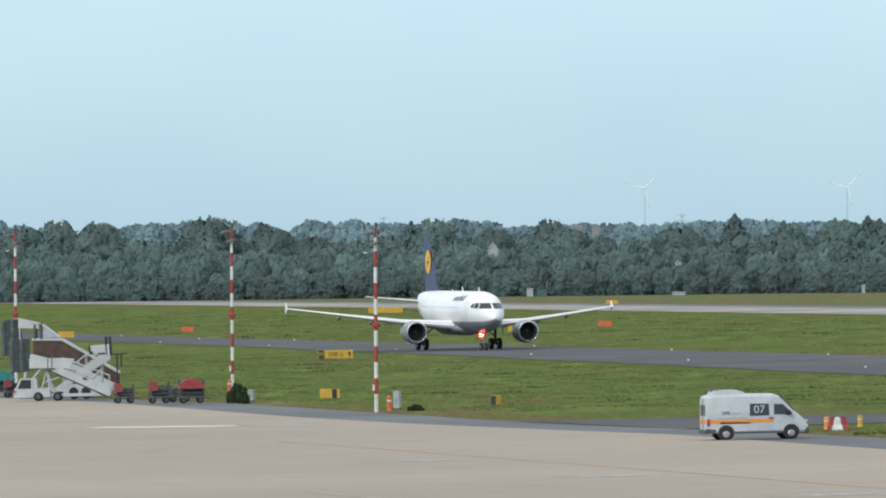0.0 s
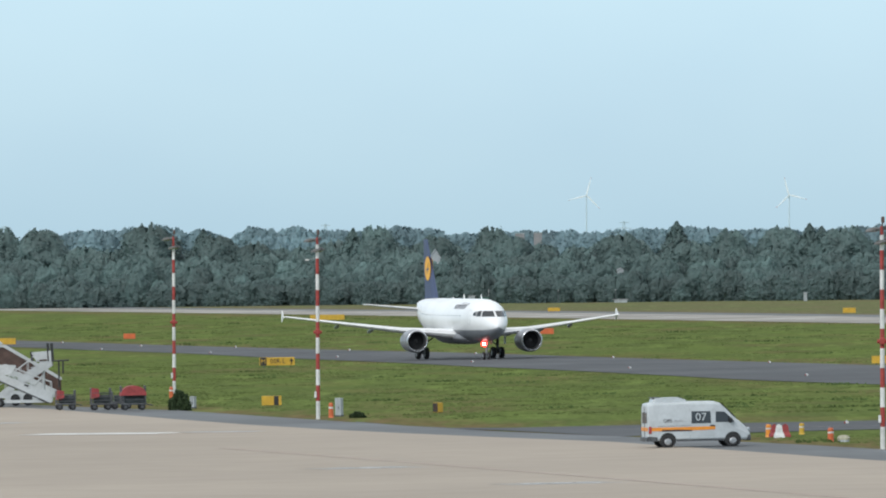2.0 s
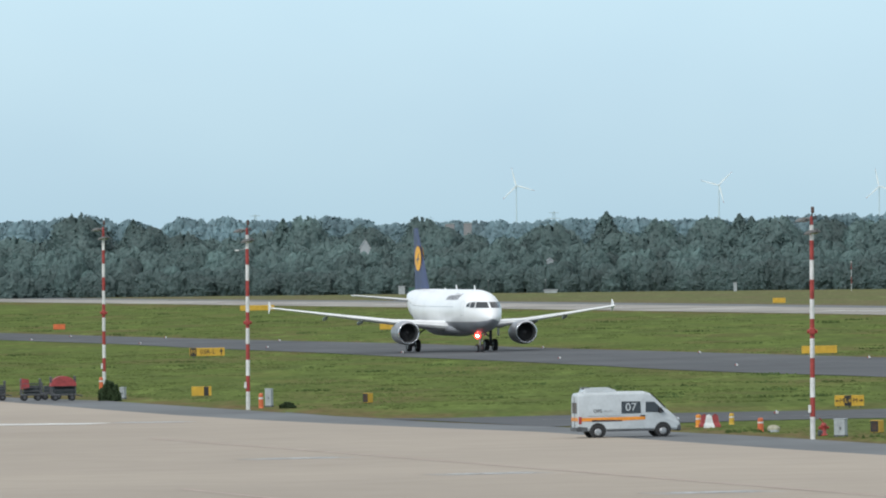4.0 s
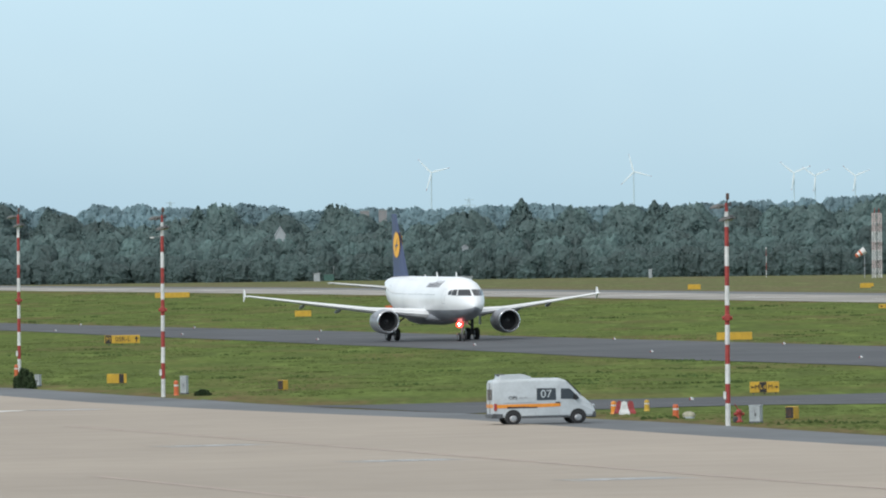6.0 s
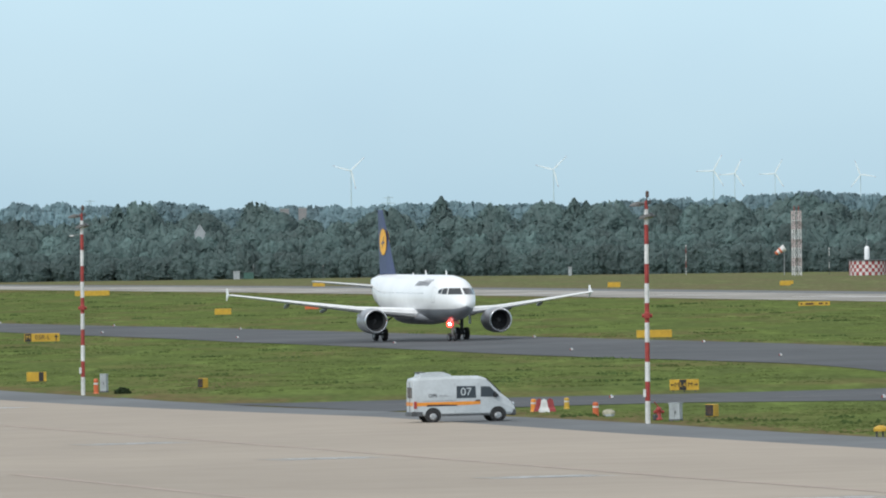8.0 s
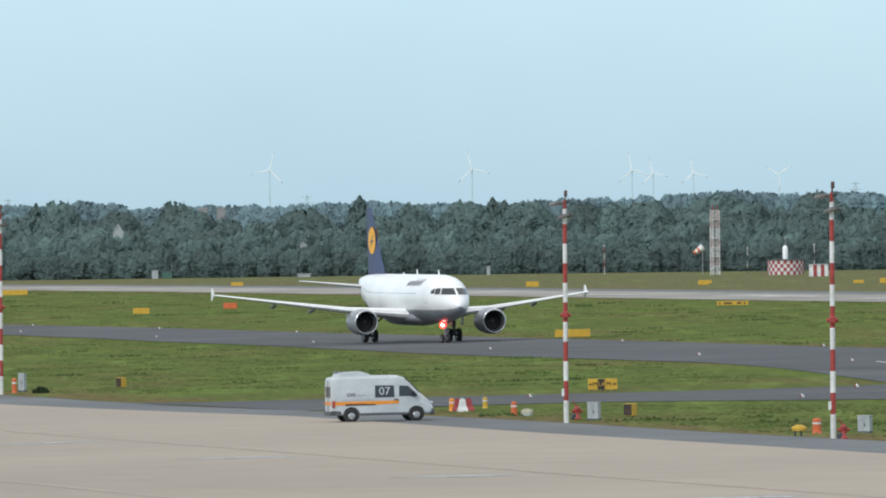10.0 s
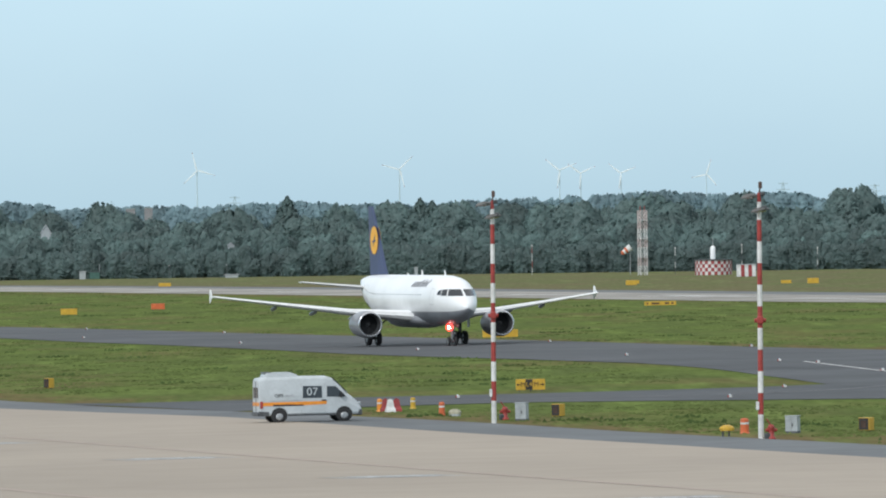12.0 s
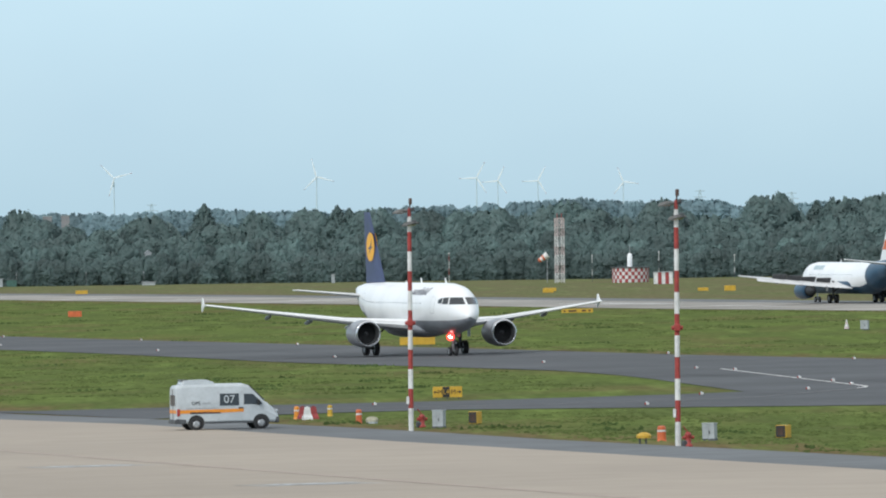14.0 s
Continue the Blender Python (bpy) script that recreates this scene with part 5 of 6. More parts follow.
# pale red apartment blocks far off
for u, w, wide in ((-0.0157, 0.00098, 2.2), (-0.0139, 0.00105, 1.9)):
    y = 2450.0
    top = EYE + w * y - gz(u * y)
    root = thing("apartment_block", u * y, y, 0, "pale reddish apartment block above the far trees", "apartment block", "far blocks", level=False)
    b = B()
    box(b, (0, 0, top / 2), (wide, 6, top))
    part("wall", b, HAZED_PLASTER, root)
    b = B()
    box(b, (0, 0, top + 0.1), (wide * 1.06, 6.3, 0.2))
    part("roof", b, GREY_BOX, root)
    for i in range(4):
        for s in (-1, 1):
            b = B()
            box(b, (s * wide * 0.24, -3.01, top - 0.8 - 1.3 * i), (wide * 0.2, 0.05, 0.6))
            part("window", b, HAZED_WINDOW, root)

y = wood_line(-0.0193) - 14
root = thing("equipment_container", -0.0193 * y, y, 0, "dark green equipment container at the wood's edge", "container", level=False)
b = B()
box(b, (0, 0, 0.75), (1.9, 1.4, 1.3), 0.03)
part("body", b, TEAL_DARK, root)
b = B()
box(b, (0, 0, 1.44), (2.0, 1.5, 0.1), 0.02)
part("roof", b, DARK_METAL, root)
b = B()
rod(b, (0.9, 0, 1.4), (0.9, 0, 2.9), 0.05, n=6)
part("aerial", b, METAL, root)

cabinet(61.1, 932.4, 0.7, 0.5, 0.75, "grey metal cabinet on the far grass")
root = thing("traffic_cone", 59.9, 940, 0, "faded pink and white cone standing on the grass", "cone")
for i in range(4):
    b = B()
    lathe(b, [(0.22 * i, 0.24 - 0.05 * i), (0.22 * (i + 1), 0.24 - 0.05 * (i + 1))], (0, 0, 0.04), (0, 0, 1), 14)
    part("cone_ring", b, MAST_WHITE if i % 2 else PINKISH, root)
b = B()
box(b, (0, 0, 0.03), (0.55, 0.55, 0.06), 0.01)
part("base", b, BLACK, root)

# ---- bush and grass ----


def bush_mesh(seed, wide, high, n):
    """A dense dome of small leaves with an uneven skin."""
    r = np.random.default_rng(seed)
    d = r.normal(size=(n, 3))
    d /= np.linalg.norm(d, axis=1)[:, None]
    d[:, 2] = np.abs(d[:, 2])
    lump = np.array([1 + 0.28 * noise.noise((p[0] * 2.6, p[1] * 2.6, p[2] * 2.6 + seed)) for p in d.tolist()])
    p = d * (lump * r.uniform(0.8, 1.04, n))[:, None] * np.array([wide / 2, wide / 2, high])
    f = d + r.normal(size=(n, 3)) * 0.7
    u = np.cross(f, r.normal(size=(n, 3)))
    u /= np.linalg.norm(u, axis=1)[:, None]
    v = np.cross(f, u)
    v /= np.linalg.norm(v, axis=1)[:, None]
    q = np.stack([p - u * 0.08, p + v * 0.055, p + u * 0.08, p - v * 0.055], 1).reshape(-1, 3)
    me = bpy.data.meshes.new("leaves")
    me.from_pydata(q.tolist(), [], np.arange(4 * n).reshape(-1, 4).tolist())
    me.materials.append(BUSH)
    return me


bush_me = bush_mesh(3, 1.6, 1.35, 4500)
root = thing("bush", -34.6, 697.5, 0, "dense dark green bush at a mast's foot", "bush")
o = new("leaves", bush_me)
o.parent = root
b = B()
rod(b, (0, 0, -0.1), (0, 0, 0.7), 0.06, 0.03, 6)
part("stem", b, BARK, root)
o = copy_thing(root, Matrix.Translation((-20.9, 655, gz(-20.9))))
o.scale = (0.7, 0.7, 0.3)
o["label"] = "low green bush beside a cabinet"

rng2 = np.random.default_rng(11)


def tufts(name, n, xy, low, high, wide, mat, label):
    """Tall grass in clumps: thin bent blades."""
    vs = []
    for x, y in xy(n):
        k = int(rng2.integers(8, 22))
        h = rng2.uniform(low, high)
        for j in range(k):
            bx, by = x + rng2.normal() * wide, y + rng2.normal() * wide * 2.2
            a, hh = rng2.uniform(0, 6.28), h * rng2.uniform(0.5, 1.0)
            w = 0.1 + 0.08 * rng2.uniform()
            z = gz(bx)
            vs += [(bx - w, by, z), (bx + w, by, z), (bx + hh * 0.6 * math.cos(a), by + hh * 1.2 * abs(math.sin(a)), z + hh)]
    me = bpy.data.meshes.new(name)
    me.from_pydata(vs, [], [(i, i + 1, i + 2) for i in range(0, len(vs), 3)])
    me.materials.append(mat)
    return tagged(new(name, me), label, "grass", kind="stuff")


def near_grass(n):
    out = []
    while len(out) < n:
        y = rng2.uniform(440, 1010)
        x = apron_edge(y) + 9 + rng2.uniform(0, 1) * (m_near(y) - apron_edge(y) - 10)
        link = (y < 645 and y > 572 and x > apron_edge(y)) or (x > 24 and y > 560)
        if not link and abs(x / y) < 0.085 and noise.noise((x * 0.06, y * 0.012, 3.1)) > rng2.uniform(-0.7, 0.6):
            out.append((x, y))
    return out


def far_grass(n):
    out = []
    while len(out) < n:
        y = rng2.uniform(700, 1700)
        x = m_far(y) + 1 + rng2.uniform(0, 1) * (r_near(y) - m_far(y) - 3)
        if abs(x / y) < 0.085 and noise.noise((x * 0.05, y * 0.01, 7.7)) > rng2.uniform(-0.7, 0.6):
            out.append((x, y))
    return out


tufts("grass_tufts", 1500, near_grass, 0.04, 0.12, 0.6, TUFT, "uneven clumps of longer green grass")
tufts("tussocks", 60, near_grass, 0.1, 0.24, 0.7, TUSSOCK, "dark taller tussocks in the grass")
tufts("meadow_tussocks", 60, far_grass, 0.15, 0.32, 0.8, TUSSOCK, "dark taller tussocks in the far grass")
tufts("meadow_tufts", 1500, far_grass, 0.05, 0.15, 0.6, TUFT, "uneven clumps of longer grass between taxiway and runway")


# ---- ground equipment at the apron edge ----
def tyre_set(root, spots, r, w):
    for x, y in spots:
        b = B()
        lathe(b, [(-w / 2, r * 0.5), (-w / 2, r * 0.9), (-w * 0.3, r), (w * 0.3, r), (w / 2, r * 0.9), (w / 2, r * 0.5)], (x, y, r), (0, 1, 0), 18)
        ty = part("wheel", b, TYRE, root, "black wheel", smooth=True)
        b = B()
        rod(b, (x, y - w * 0.45, r), (x, y + w * 0.45, r), r * 0.52, n=12)
        part("hub", b, DARK_METAL, ty)


def slab(name, root, pts, mat, y, depth=0.05, label=""):
    """An upright panel from its outline in the xz plane, standing at y."""
    return part(name, prism(B(), pts, depth, Matrix.Translation((0, y, 0))), mat, root, label)


def bars(name, root, runs, r, mat, label=""):
    """Round bars: posts and props are parts of their own, the rails of one handrail or frame make one part."""
    if name in ("guard_post", "hood_post", "deck_post", "prop", "column", "side_arm"):
        for p, q in runs:
            part(name, rod(B(), p, q, r, n=8), mat, root, label)
        return
    b = B()
    for p, q in runs:
        rod(b, p, q, r, n=8)
    part(name, b, mat, root, label)


def bellows(root, x0, x1, z0, z1, n=6):
    """A folding canopy that meets the airliner's door."""
    w = (x1 - x0) / n
    for i in range(n):
        k = 0.1 * (i % 2)
        b = B()
        box(b, (x0 + w * (i + 0.5), 0, (z0 + z1) / 2 + 0.1 * i / n), (w * 1.05, 1.75 - k, z1 - z0 - k), 0.03)
        part("bellows_fold", b, BELLOWS if i % 3 else BELLOWS_PALE, root, "dark folding bellows")


def treads(root, x0, z0, x1, z1, n, wide):
    for i in range(n):
        k = (i + 0.5) / n
        b = B()
        box(b, (x0 + (x1 - x0) * k, 0, z0 + (z1 - z0) * k), (abs(x1 - x0) / n * 1.1, wide, 0.05))
        part("step", b, METAL, root)


def covered_stairs(x, y):
    root = thing("boarding_stairs", x, y, 0, "tall covered boarding stairs with brown side panels and dark bellows", "boarding stairs", "boarding stairs", up=0.06)
    bellows(root, -4.05, -2.8, 3.1, 5.75)
    for s in (-1, 1):
        slab("side_panel", root, [(-1.73, 4.25), (0.41, 4.2), (2.4, 3.0), (4.5, 1.7), (4.5, 0.85), (1.45, 2.35), (-1.73, 3.2)], BRONZE_GLASS, 0.8 * s, 0.04, "brown tinted side panel")
        slab("top_rail", root, [(-1.8, 4.38), (0.43, 4.34), (2.5, 3.1), (4.55, 1.86), (4.55, 1.68), (2.4, 2.98), (0.38, 4.18), (-1.8, 4.23)], STAIR_WHITE, 0.82 * s, 0.08)
        slab("stringer", root, [(-2.8, 3.2), (-1.73, 3.2), (1.45, 2.35), (4.5, 0.85), (4.5, 0.4), (1.3, 1.95), (-1.73, 2.8), (-2.8, 2.8)], STAIR_WHITE, 0.82 * s, 0.07, "white stair side")
        slab("hood_side", root, [(-2.8, 5.8), (-1.3, 5.45), (-1.3, 5.1), (-2.8, 5.15)], STAIR_WHITE, 0.8 * s, 0.05)
        slab("hood_glass", root, [(-1.0, 5.25), (0.12, 4.42), (-1.0, 4.42)], GREY_BOX, 0.8 * s, 0.03, "pale tinted hood glass")
        bars("hood_frame", root, [((-1.05, 0.82 * s, 5.38), (0.2, 0.82 * s, 4.4))], 0.06, STAIR_WHITE)
        bars("hood_post", root, [((px, 0.8 * s, 4.3), (px, 0.8 * s, 5.4)) for px in (-1.6, -1.12)], 0.09, DARK_METAL)
        bars("deck_post", root, [((-2.7, 0.8 * s, 3.0), (-2.7, 0.8 * s, 5.2))], 0.06, STAIR_WHITE)
        bars("prop", root, [((-2.5, 0.6 * s, 0.6), (-2.3, 0.6 * s, 2.9)), ((-0.6, 0.6 * s, 0.6), (-0.8, 0.6 * s, 2.6)), ((-2.5, 0.6 * s, 0.6), (-0.8, 0.6 * s, 2.6))], 0.07, STAIR_WHITE)
    slab("hood_roof", root, [(-2.85, 5.88), (-1.25, 5.5), (-1.25, 5.42), (-2.85, 5.8)], STAIR_WHITE, 0, 1.7)
    slab("deck", root, [(-2.8, 3.18), (-1.7, 3.18), (-1.7, 3.05), (-2.8, 3.05)], METAL, 0, 1.6)
    treads(root, -1.6, 3.0, 4.4, 0.55, 16, 1.5)
    slab("chassis", root, [(-3.2, 0.7), (4.4, 0.7), (4.4, 0.42), (-3.2, 0.42)], STAIR_WHITE, 0, 1.4)
    tyre_set(root, [(sx, sy) for sx in (-2.2, 2.4) for sy in (-0.75, 0.75)], 0.36, 0.22)


def low_stairs(x, y):
    root = thing("boarding_stairs", x, y, 0, "white self-propelled boarding stairs with a cab and grey bellows", "boarding stairs", "boarding stairs", up=0.06)
    bellows(root, -3.15, -1.8, 2.05, 4.45)
    for s in (-1, 1):
        slab("deck_panel", root, [(-1.75, 3.1), (0.75, 3.05), (1.4, 3.0), (1.15, 2.32), (-1.75, 2.38)], STAIR_WHITE, 0.78 * s)
        slab("stringer", root, [(-0.4, 2.3), (0.5, 2.32), (4.0, 1.0), (4.0, 0.28), (3.7, 0.32)], STAIR_WHITE, 0.76 * s, 0.06, "white stair side")
        bars("under_rail", root, [((-0.35, 0.76 * s, 2.2), (3.8, 0.76 * s, 0.28))], 0.06, DARK_METAL)
        bars("handrail", root, [((0.6, 0.78 * s, 3.1), (4.0, 0.78 * s, 1.75))] + [((0.7 + 0.65 * i, 0.78 * s, 2.2 - 0.245 * i), (0.7 + 0.65 * i, 0.78 * s, 3.06 - 0.257 * i)) for i in range(6)], 0.022, STAIR_WHITE)
        bars("prop", root, [((-0.5, 0.6 * s, 2.25), (-1.05, 0.6 * s, 0.4)), ((-0.5, 0.6 * s, 2.25), (0.05, 0.6 * s, 0.4)), ((-0.8, 0.6 * s, 1.3), (0.4, 0.6 * s, 1.7))], 0.05, STAIR_WHITE)
        bars("deck_post", root, [((px, 0.8 * s, 2.3), (px, 0.8 * s, 3.5)) for px in (-0.42, -0.12)], 0.035, DARK_METAL)
    slab("deck", root, [(-1.75, 2.36), (0.1, 2.36), (0.1, 2.25), (-1.75, 2.25)], DARK_METAL, 0, 1.7)
    slab("warning_plate", root, [(2.1, 1.66), (2.4, 1.56), (2.36, 1.44), (2.06, 1.54)], BLACK, -0.81, 0.02)
    treads(root, 0.0, 2.25, 3.85, 0.35, 12, 1.4)
    cab = slab("cab", root, [(-2.95, 0.25), (-2.85, 0.75), (-2.45, 1.65), (-1.25, 1.65), (-1.2, 0.9), (-0.3, 0.8), (-0.3, 0.3)], STAIR_WHITE, 0, 1.6, "white driver's cab")
    slab("cab_window", cab, [(-2.62, 0.92), (-2.35, 1.55), (-1.65, 1.55), (-1.65, 0.92)], GLASS_DARK, -0.81, 0.03)
    slab("cab_seam", cab, [(-1.52, 0.4), (-1.48, 0.4), (-1.48, 1.5), (-1.52, 1.5)], METAL, -0.81, 0.02)
    slab("headlamp", cab, [(-2.92, 0.6), (-2.7, 0.62), (-2.72, 0.78), (-2.84, 0.78)], RED_ORANGE, -0.81, 0.02)
    slab("chassis", root, [(-2.6, 0.5), (3.7, 0.5), (3.7, 0.3), (-2.6, 0.3)], STAIR_WHITE, 0, 1.3)
    tyre_set(root, [(sx, sy) for sx in (-1.15, 0.25) for sy in (-0.8, 0.8)], 0.33, 0.22)


def rising_stairs(x, y):
    root = thing("boarding_stairs", x, y, 0, "white boarding stairs with a raised guarded deck", "boarding stairs", "boarding stairs", up=0.06)
    for s in (-1, 1):
        slab("stringer", root, [(-0.2, 0.75), (0.5, 0.78), (3.95, 2.85), (3.95, 3.25), (3.2, 3.2)], STAIR_WHITE, 0.74 * s, 0.06, "white stair side")
        slab("deck_panel", root, [(2.45, 3.85), (3.9, 3.95), (3.9, 3.2), (2.75, 3.3)], STAIR_WHITE, 0.76 * s)
        bars("guard_post", root, [((px, 0.78 * s, 3.2), (px - 0.08, 0.78 * s, top)) for px, top in ((2.5, 3.9), (3.7, 4.5), (3.98, 4.5))], 0.05, BLACK)
        bars("handrail", root, [((0.4, 0.76 * s, 1.9), (2.6, 0.76 * s, 3.55))] + [((0.5 + 0.55 * i, 0.76 * s, 1.0 + 0.35 * i), (0.5 + 0.55 * i, 0.76 * s, 1.98 + 0.41 * i)) for i in range(4)], 0.022, STAIR_WHITE)
        slab("sill_mark", root, [(3.05, 3.32), (3.6, 3.34), (3.6, 3.22), (3.05, 3.2)], BRONZE_GLASS, 0.79 * s, 0.02)
    slab("deck", root, [(2.75, 3.26), (3.95, 3.26), (3.95, 3.14), (2.75, 3.14)], METAL, 0, 1.5)
    bars("side_arm", root, [((3.9, -0.7, 3.2), (5.2, -0.7, 3.24)), ((4.45, -0.7, 3.2), (4.45, -0.7, 1.3)), ((4.75, -0.7, 3.2), (4.75, -0.7, 2.3))], 0.06, BLACK)
    bars("column", root, [((3.3, sy, 0.6), (3.3, sy, 3.1)) for sy in (-0.5, 0.5)] + [((1.9, -0.5, 0.6), (3.3, -0.5, 2.2))], 0.07, STAIR_WHITE)
    treads(root, 0.2, 0.8, 2.8, 3.0, 13, 1.4)
    body = slab("chassis", root, [(0.5, 0.25), (0.5, 0.85), (0.95, 1.1), (1.9, 1.1), (2.3, 0.9), (3.9, 0.75), (3.9, 0.3)], STAIR_WHITE, 0, 1.5)
    for px in (1.25, 2.15):
        b = B()
        rod(b, (px, -0.77, 0.52), (px, 0.77, 0.52), 0.34, n=20)
        part("wheel_arch", b, BLACK, body)
    tyre_set(root, [(sx, sy) for sx in (1.25, 2.15) for sy in (-0.72, 0.72)], 0.3, 0.2)


covered_stairs(-50.05, 741)
rising_stairs(-49.45, 731)
low_stairs(-49.15, 724)


def baggage_cart(x, y, w, h, cover, label, arched=False):
    root = thing("baggage_cart", x, y, 8, label, "baggage cart", "baggage carts", up=0.06)
    b = B()
    box(b, (0, 0, 0.42), (w, 1.4, 0.12), 0.02)
    part("bed", b, DARK_METAL, root)
    for sx in (-1, 1):
        b = B()
        for sy in (-0.62, 0.0, 0.62):
            rod(b, (sx * w * 0.48, sy, 0.45), (sx * w * 0.48, sy, h), 0.04, n=6)
        rod(b, (sx * w * 0.48, -0.62, h), (sx * w * 0.48, 0.62, h), 0.04, n=6)
        rod(b, (sx * w * 0.48, -0.62, h * 0.65), (sx * w * 0.48, 0.62, h * 0.65), 0.03, n=6)
        part("end_frame", b, DARK_METAL, root)
    b = B()
    for sy in (-0.68,):
        for k in (0.45, 0.62, 0.8):
            rod(b, (-w * 0.48, sy, h * k), (w * 0.48, sy, h * k), 0.03, n=6)
    part("side_rail", b, DARK_METAL, root)
    b = B()
    box(b, (w * 0.05, 0.1, 0.48 + h * 0.2), (w * 0.8, 0.9, h * 0.38), 0.08)
    part("load", b, BELLOWS, root, "dark stacked load")
    if cover:
        b = B()
        n = 10
        if arched:
            outline = [(w * 0.52 * math.cos(math.pi * i / n), h * 0.62 + h * 0.42 * math.sin(math.pi * i / n)) for i in range(n + 1)]
            loft(b, [[(px, py, pz) for px, pz in outline] for py in (-0.72, 0.72)], caps=True)
        else:
            loft(b, [[(px, py, pz) for px, pz in ((-w * 0.5, h * 0.55), (-w * 0.1, h * 0.6), (-w * 0.12, h * 1.0), (-w * 0.48, h * 1.04))] for py in (-0.7, 0.7)])
        part("cover", b, cover, root, "red cloth cover" if cover is TARP_RED else "teal cloth cover")
    tyre_set(root, [(sx * w * 0.34, sy) for sx in (-1, 1) for sy in (-0.6, 0.6)], 0.22, 0.16)
    b = B()
    rod(b, (w * 0.5, 0, 0.4), (w * 0.5 + 0.5, 0, 0.3), 0.04, n=6)
    part("tow_bar", b, DARK_METAL, root)


baggage_cart(-43.1, 706.5, 1.35, 1.35, TARP_RED, "dark steel baggage cart with a red cover end")
baggage_cart(-40.45, 703.5, 1.4, 1.5, TARP_RED, "dark steel baggage cart with a red cover end")
baggage_cart(-39.2, 706.5, 1.35, 1.2, None, "open dark steel baggage cart")
baggage_cart(-38.05, 701.0, 1.75, 1.65, TARP_RED, "baggage cart with an arched red cover", True)
baggage_cart(-55.0, 748, 2.4, 1.9, TEAL, "baggage cart with a teal cover", True)
baggage_cart(-53.6, 744, 1.3, 1.3, TARP_RED, "dark steel baggage cart with a red cover end")

# ---- paint on the ground ----


def stripe(name, pts, width, mat, label, up=0.07):
    """A painted line through points in plan."""
    b = B()
    rows = []
    for i, (x, y) in enumerate(pts):
        a, c = Vector(pts[max(0, i - 1)]), Vector(pts[min(len(pts) - 1, i + 1)])
        d = (c - a).normalized()
        n = Vector((-d.y, d.x)) * width / 2
        rows.append([(x + n.x, y + n.y, gz(x) + up), (x - n.x, y - n.y, gz(x) + up)])
    loft(b, rows, closed=False, caps=False)
    for f in b.faces:
        if f.normal.z < 0:
            f.normal_flip()
    return tagged(part(name, b, mat), label, "", "", "structure")


stripe("marking_white", [(-39.2, 612.5), (-30.7, 609)], 5.5, LINE_WHITE, "white painted block on the apron")
stripe("marking_faded", [(-30.0, 611), (-25.5, 609)], 2.4, LINE_FADED, "faded white paint on the apron")
for x, y in ((-15.6, 502.0), (-5.5, 462.4), (4.3, 422.0), (14.4, 382.0), (-45, 655)):
    stripe("marking_ghost", [(x - 2.6, y - 0.6), (x - 1.0, y + 0.1), (x + 0.8, y + 0.3), (x + 2.5, y + 1.2)], 3.4, LINE_GHOST, "nearly worn away pale paint on the apron")
    for k, (dx, long) in enumerate(((-1.25, 0.5), (-0.45, 0.3), (0.2, 0.42), (0.72, 0.25), (1.35, 0.4))):
        stripe("marking_faded", [(x + dx - long / 2, y + 0.2 * dx - 0.3), (x + dx + long / 2, y + 0.2 * dx + 0.5)], 1.3 + 0.3 * (k % 2), LINE_FADED, "faded dashed paint on the apron", 0.08)
stripe("marking_red", [(-25.5, 560), (-12.1, 507), (9.6, 418), (40, 300)], 0.5, LINE_RED, "thin faded red line on the apron")
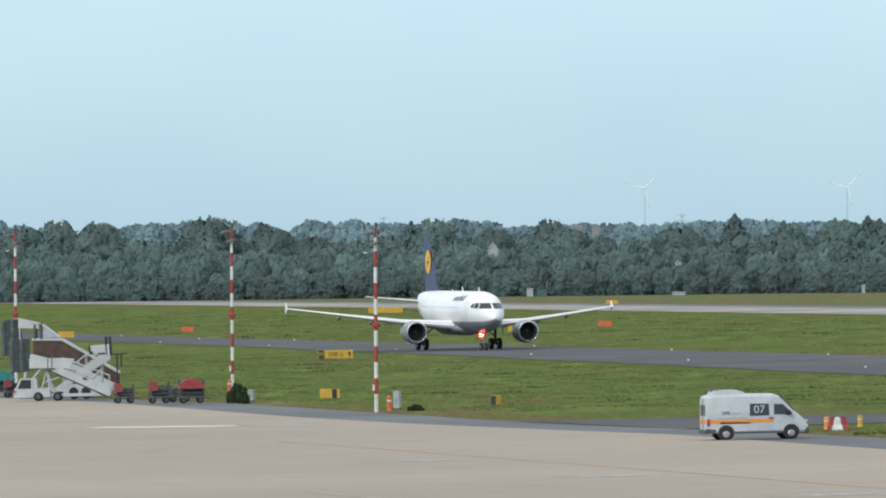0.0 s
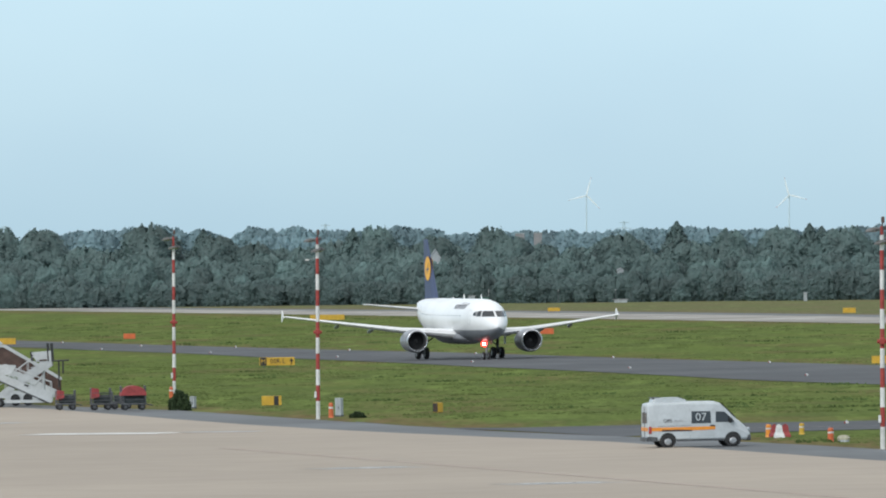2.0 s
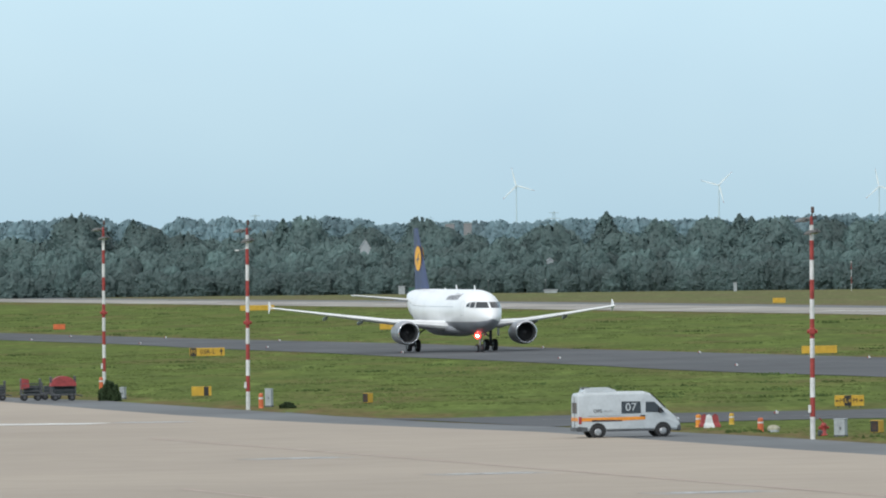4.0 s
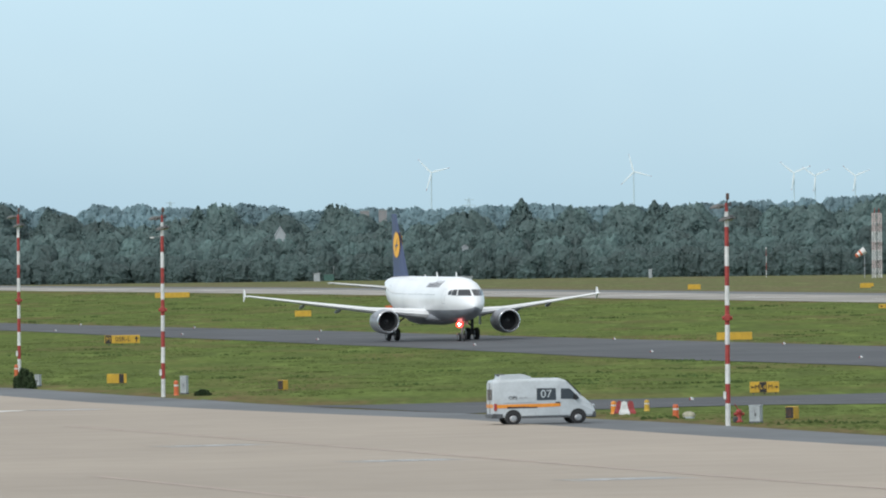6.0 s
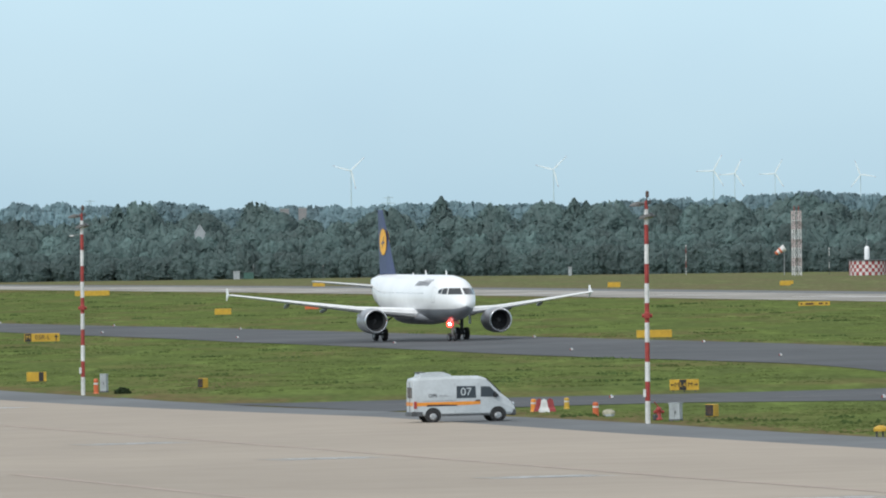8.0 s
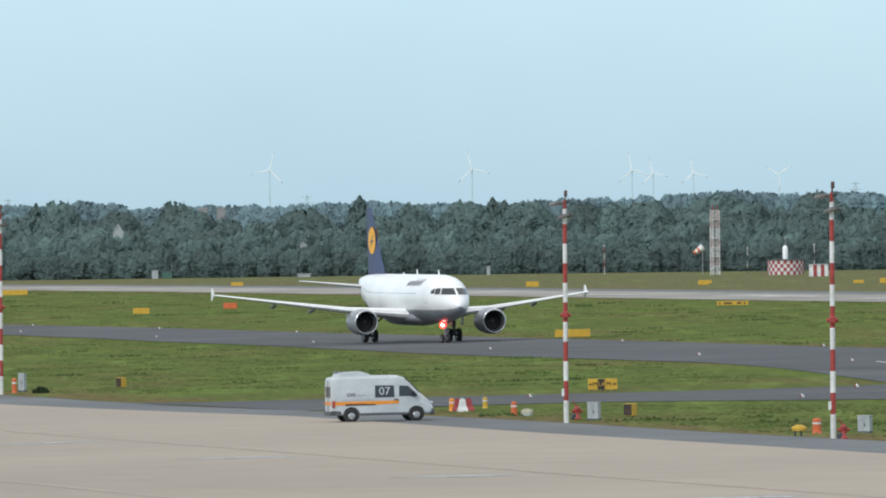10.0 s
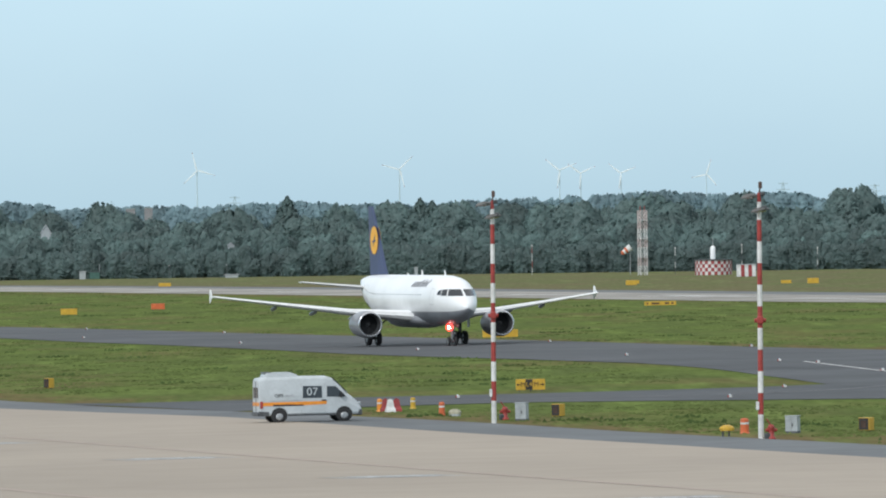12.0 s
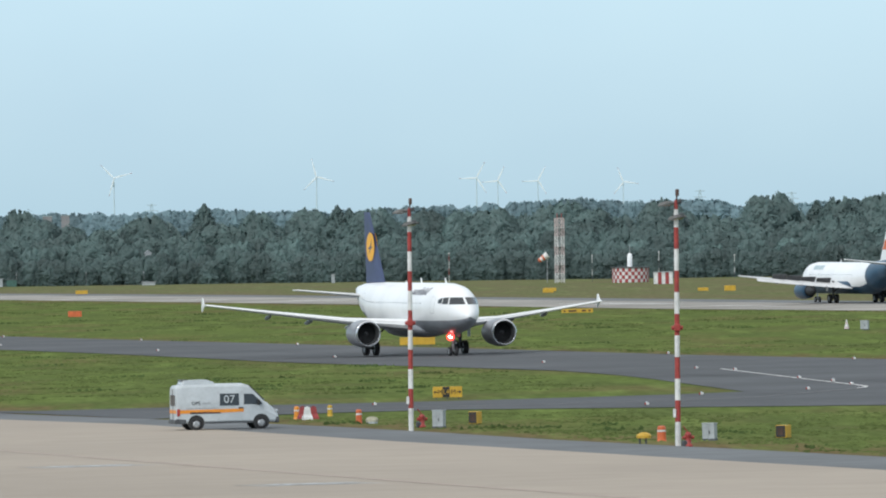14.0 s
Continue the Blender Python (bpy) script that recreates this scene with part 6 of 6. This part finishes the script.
stripe("marking_red", [(-19, 445), (-16.3, 434.3), (-10.5, 410.4), (-4, 385)], 0.5, LINE_RED, "thin faded red line on the apron")
stripe("guide_line", [(36.5, 714), (38.2, 685), (39.6, 660), (40.7, 642), (41.2, 634), (41.35, 630), (41.0, 626.5), (40.4, 624.2)], 0.26, LINE_WHITE, "pale painted guide line on the taxiway", 0.055)
stripe("guide_line", [(40.4, 624.2), (39.5, 621), (36.2, 611), (33, 602)], 0.26, LINE_DIM, "worn guide line on the link taxiway", 0.055)
stripe("guide_line", [(33, 602), (28, 596), (21.1, 593.4), (5, 593), (-4, 596)], 0.35, LINE_DIM, "faded guide line on the link taxiway", 0.055)
stripe("guide_line", [(50, 735), (19.5, 812), (-5.0, 920), (-50, 1110), (-100, 1320)], 0.3, ASPHALT_WORN, "worn centre line of the taxiway", 0.055)
for k in range(9):
    y = 1180 + 75 * k
    x = (r_near(y) + r_far(y)) / 2
    stripe("runway_centre_mark", [(x, y), (x - 0.2415 * 30, y + 30)], 1.4, LINE_WHITE, "white runway centre line dash", 0.055)
stripe("runway_aiming_mark", [(48.6, 1284), (57.6, 1248)], 4.5, LINE_WHITE, "broad white block painted on the runway", 0.06)


# ---- what moves ----
def on_field(x, y, heading):
    return Matrix.Translation((x, y, gz(x) + 0.04)) @ Matrix.Rotation(radians(heading), 4, "Z")


def motions():
    # the taxiing airliner keeps its line at about 13.6 m/s
    rows = []
    for i in range(15):
        t = float(i)
        way = -1.66 + 14.004 * t - 0.04198 * t * t + 0.001023 * t ** 3
        rows.append((t, on_field(-27.65 + 0.237 * way, 1013.6 - 0.9715 * way - 0.4 * t, 194.7)))
    walk(airliner_taxiing, rows)
    # the other one rolls out on the runway
    rows = []
    for i in range(15):
        t = float(i)
        way = 39.0 * (t - 14.0)
        rows.append((t, on_field(78.0 - 0.237 * way, 1206 + 0.9715 * way, 13.7)))
    walk(airliner_landing, rows)
    for spin, hub, first, rate in TURBINES:
        walk(spin, [(0.5 * i, pose(0, -0.9, hub, 0, 90 - (first + rate * 0.5 * i), 0)) for i in range(29)])


motions()
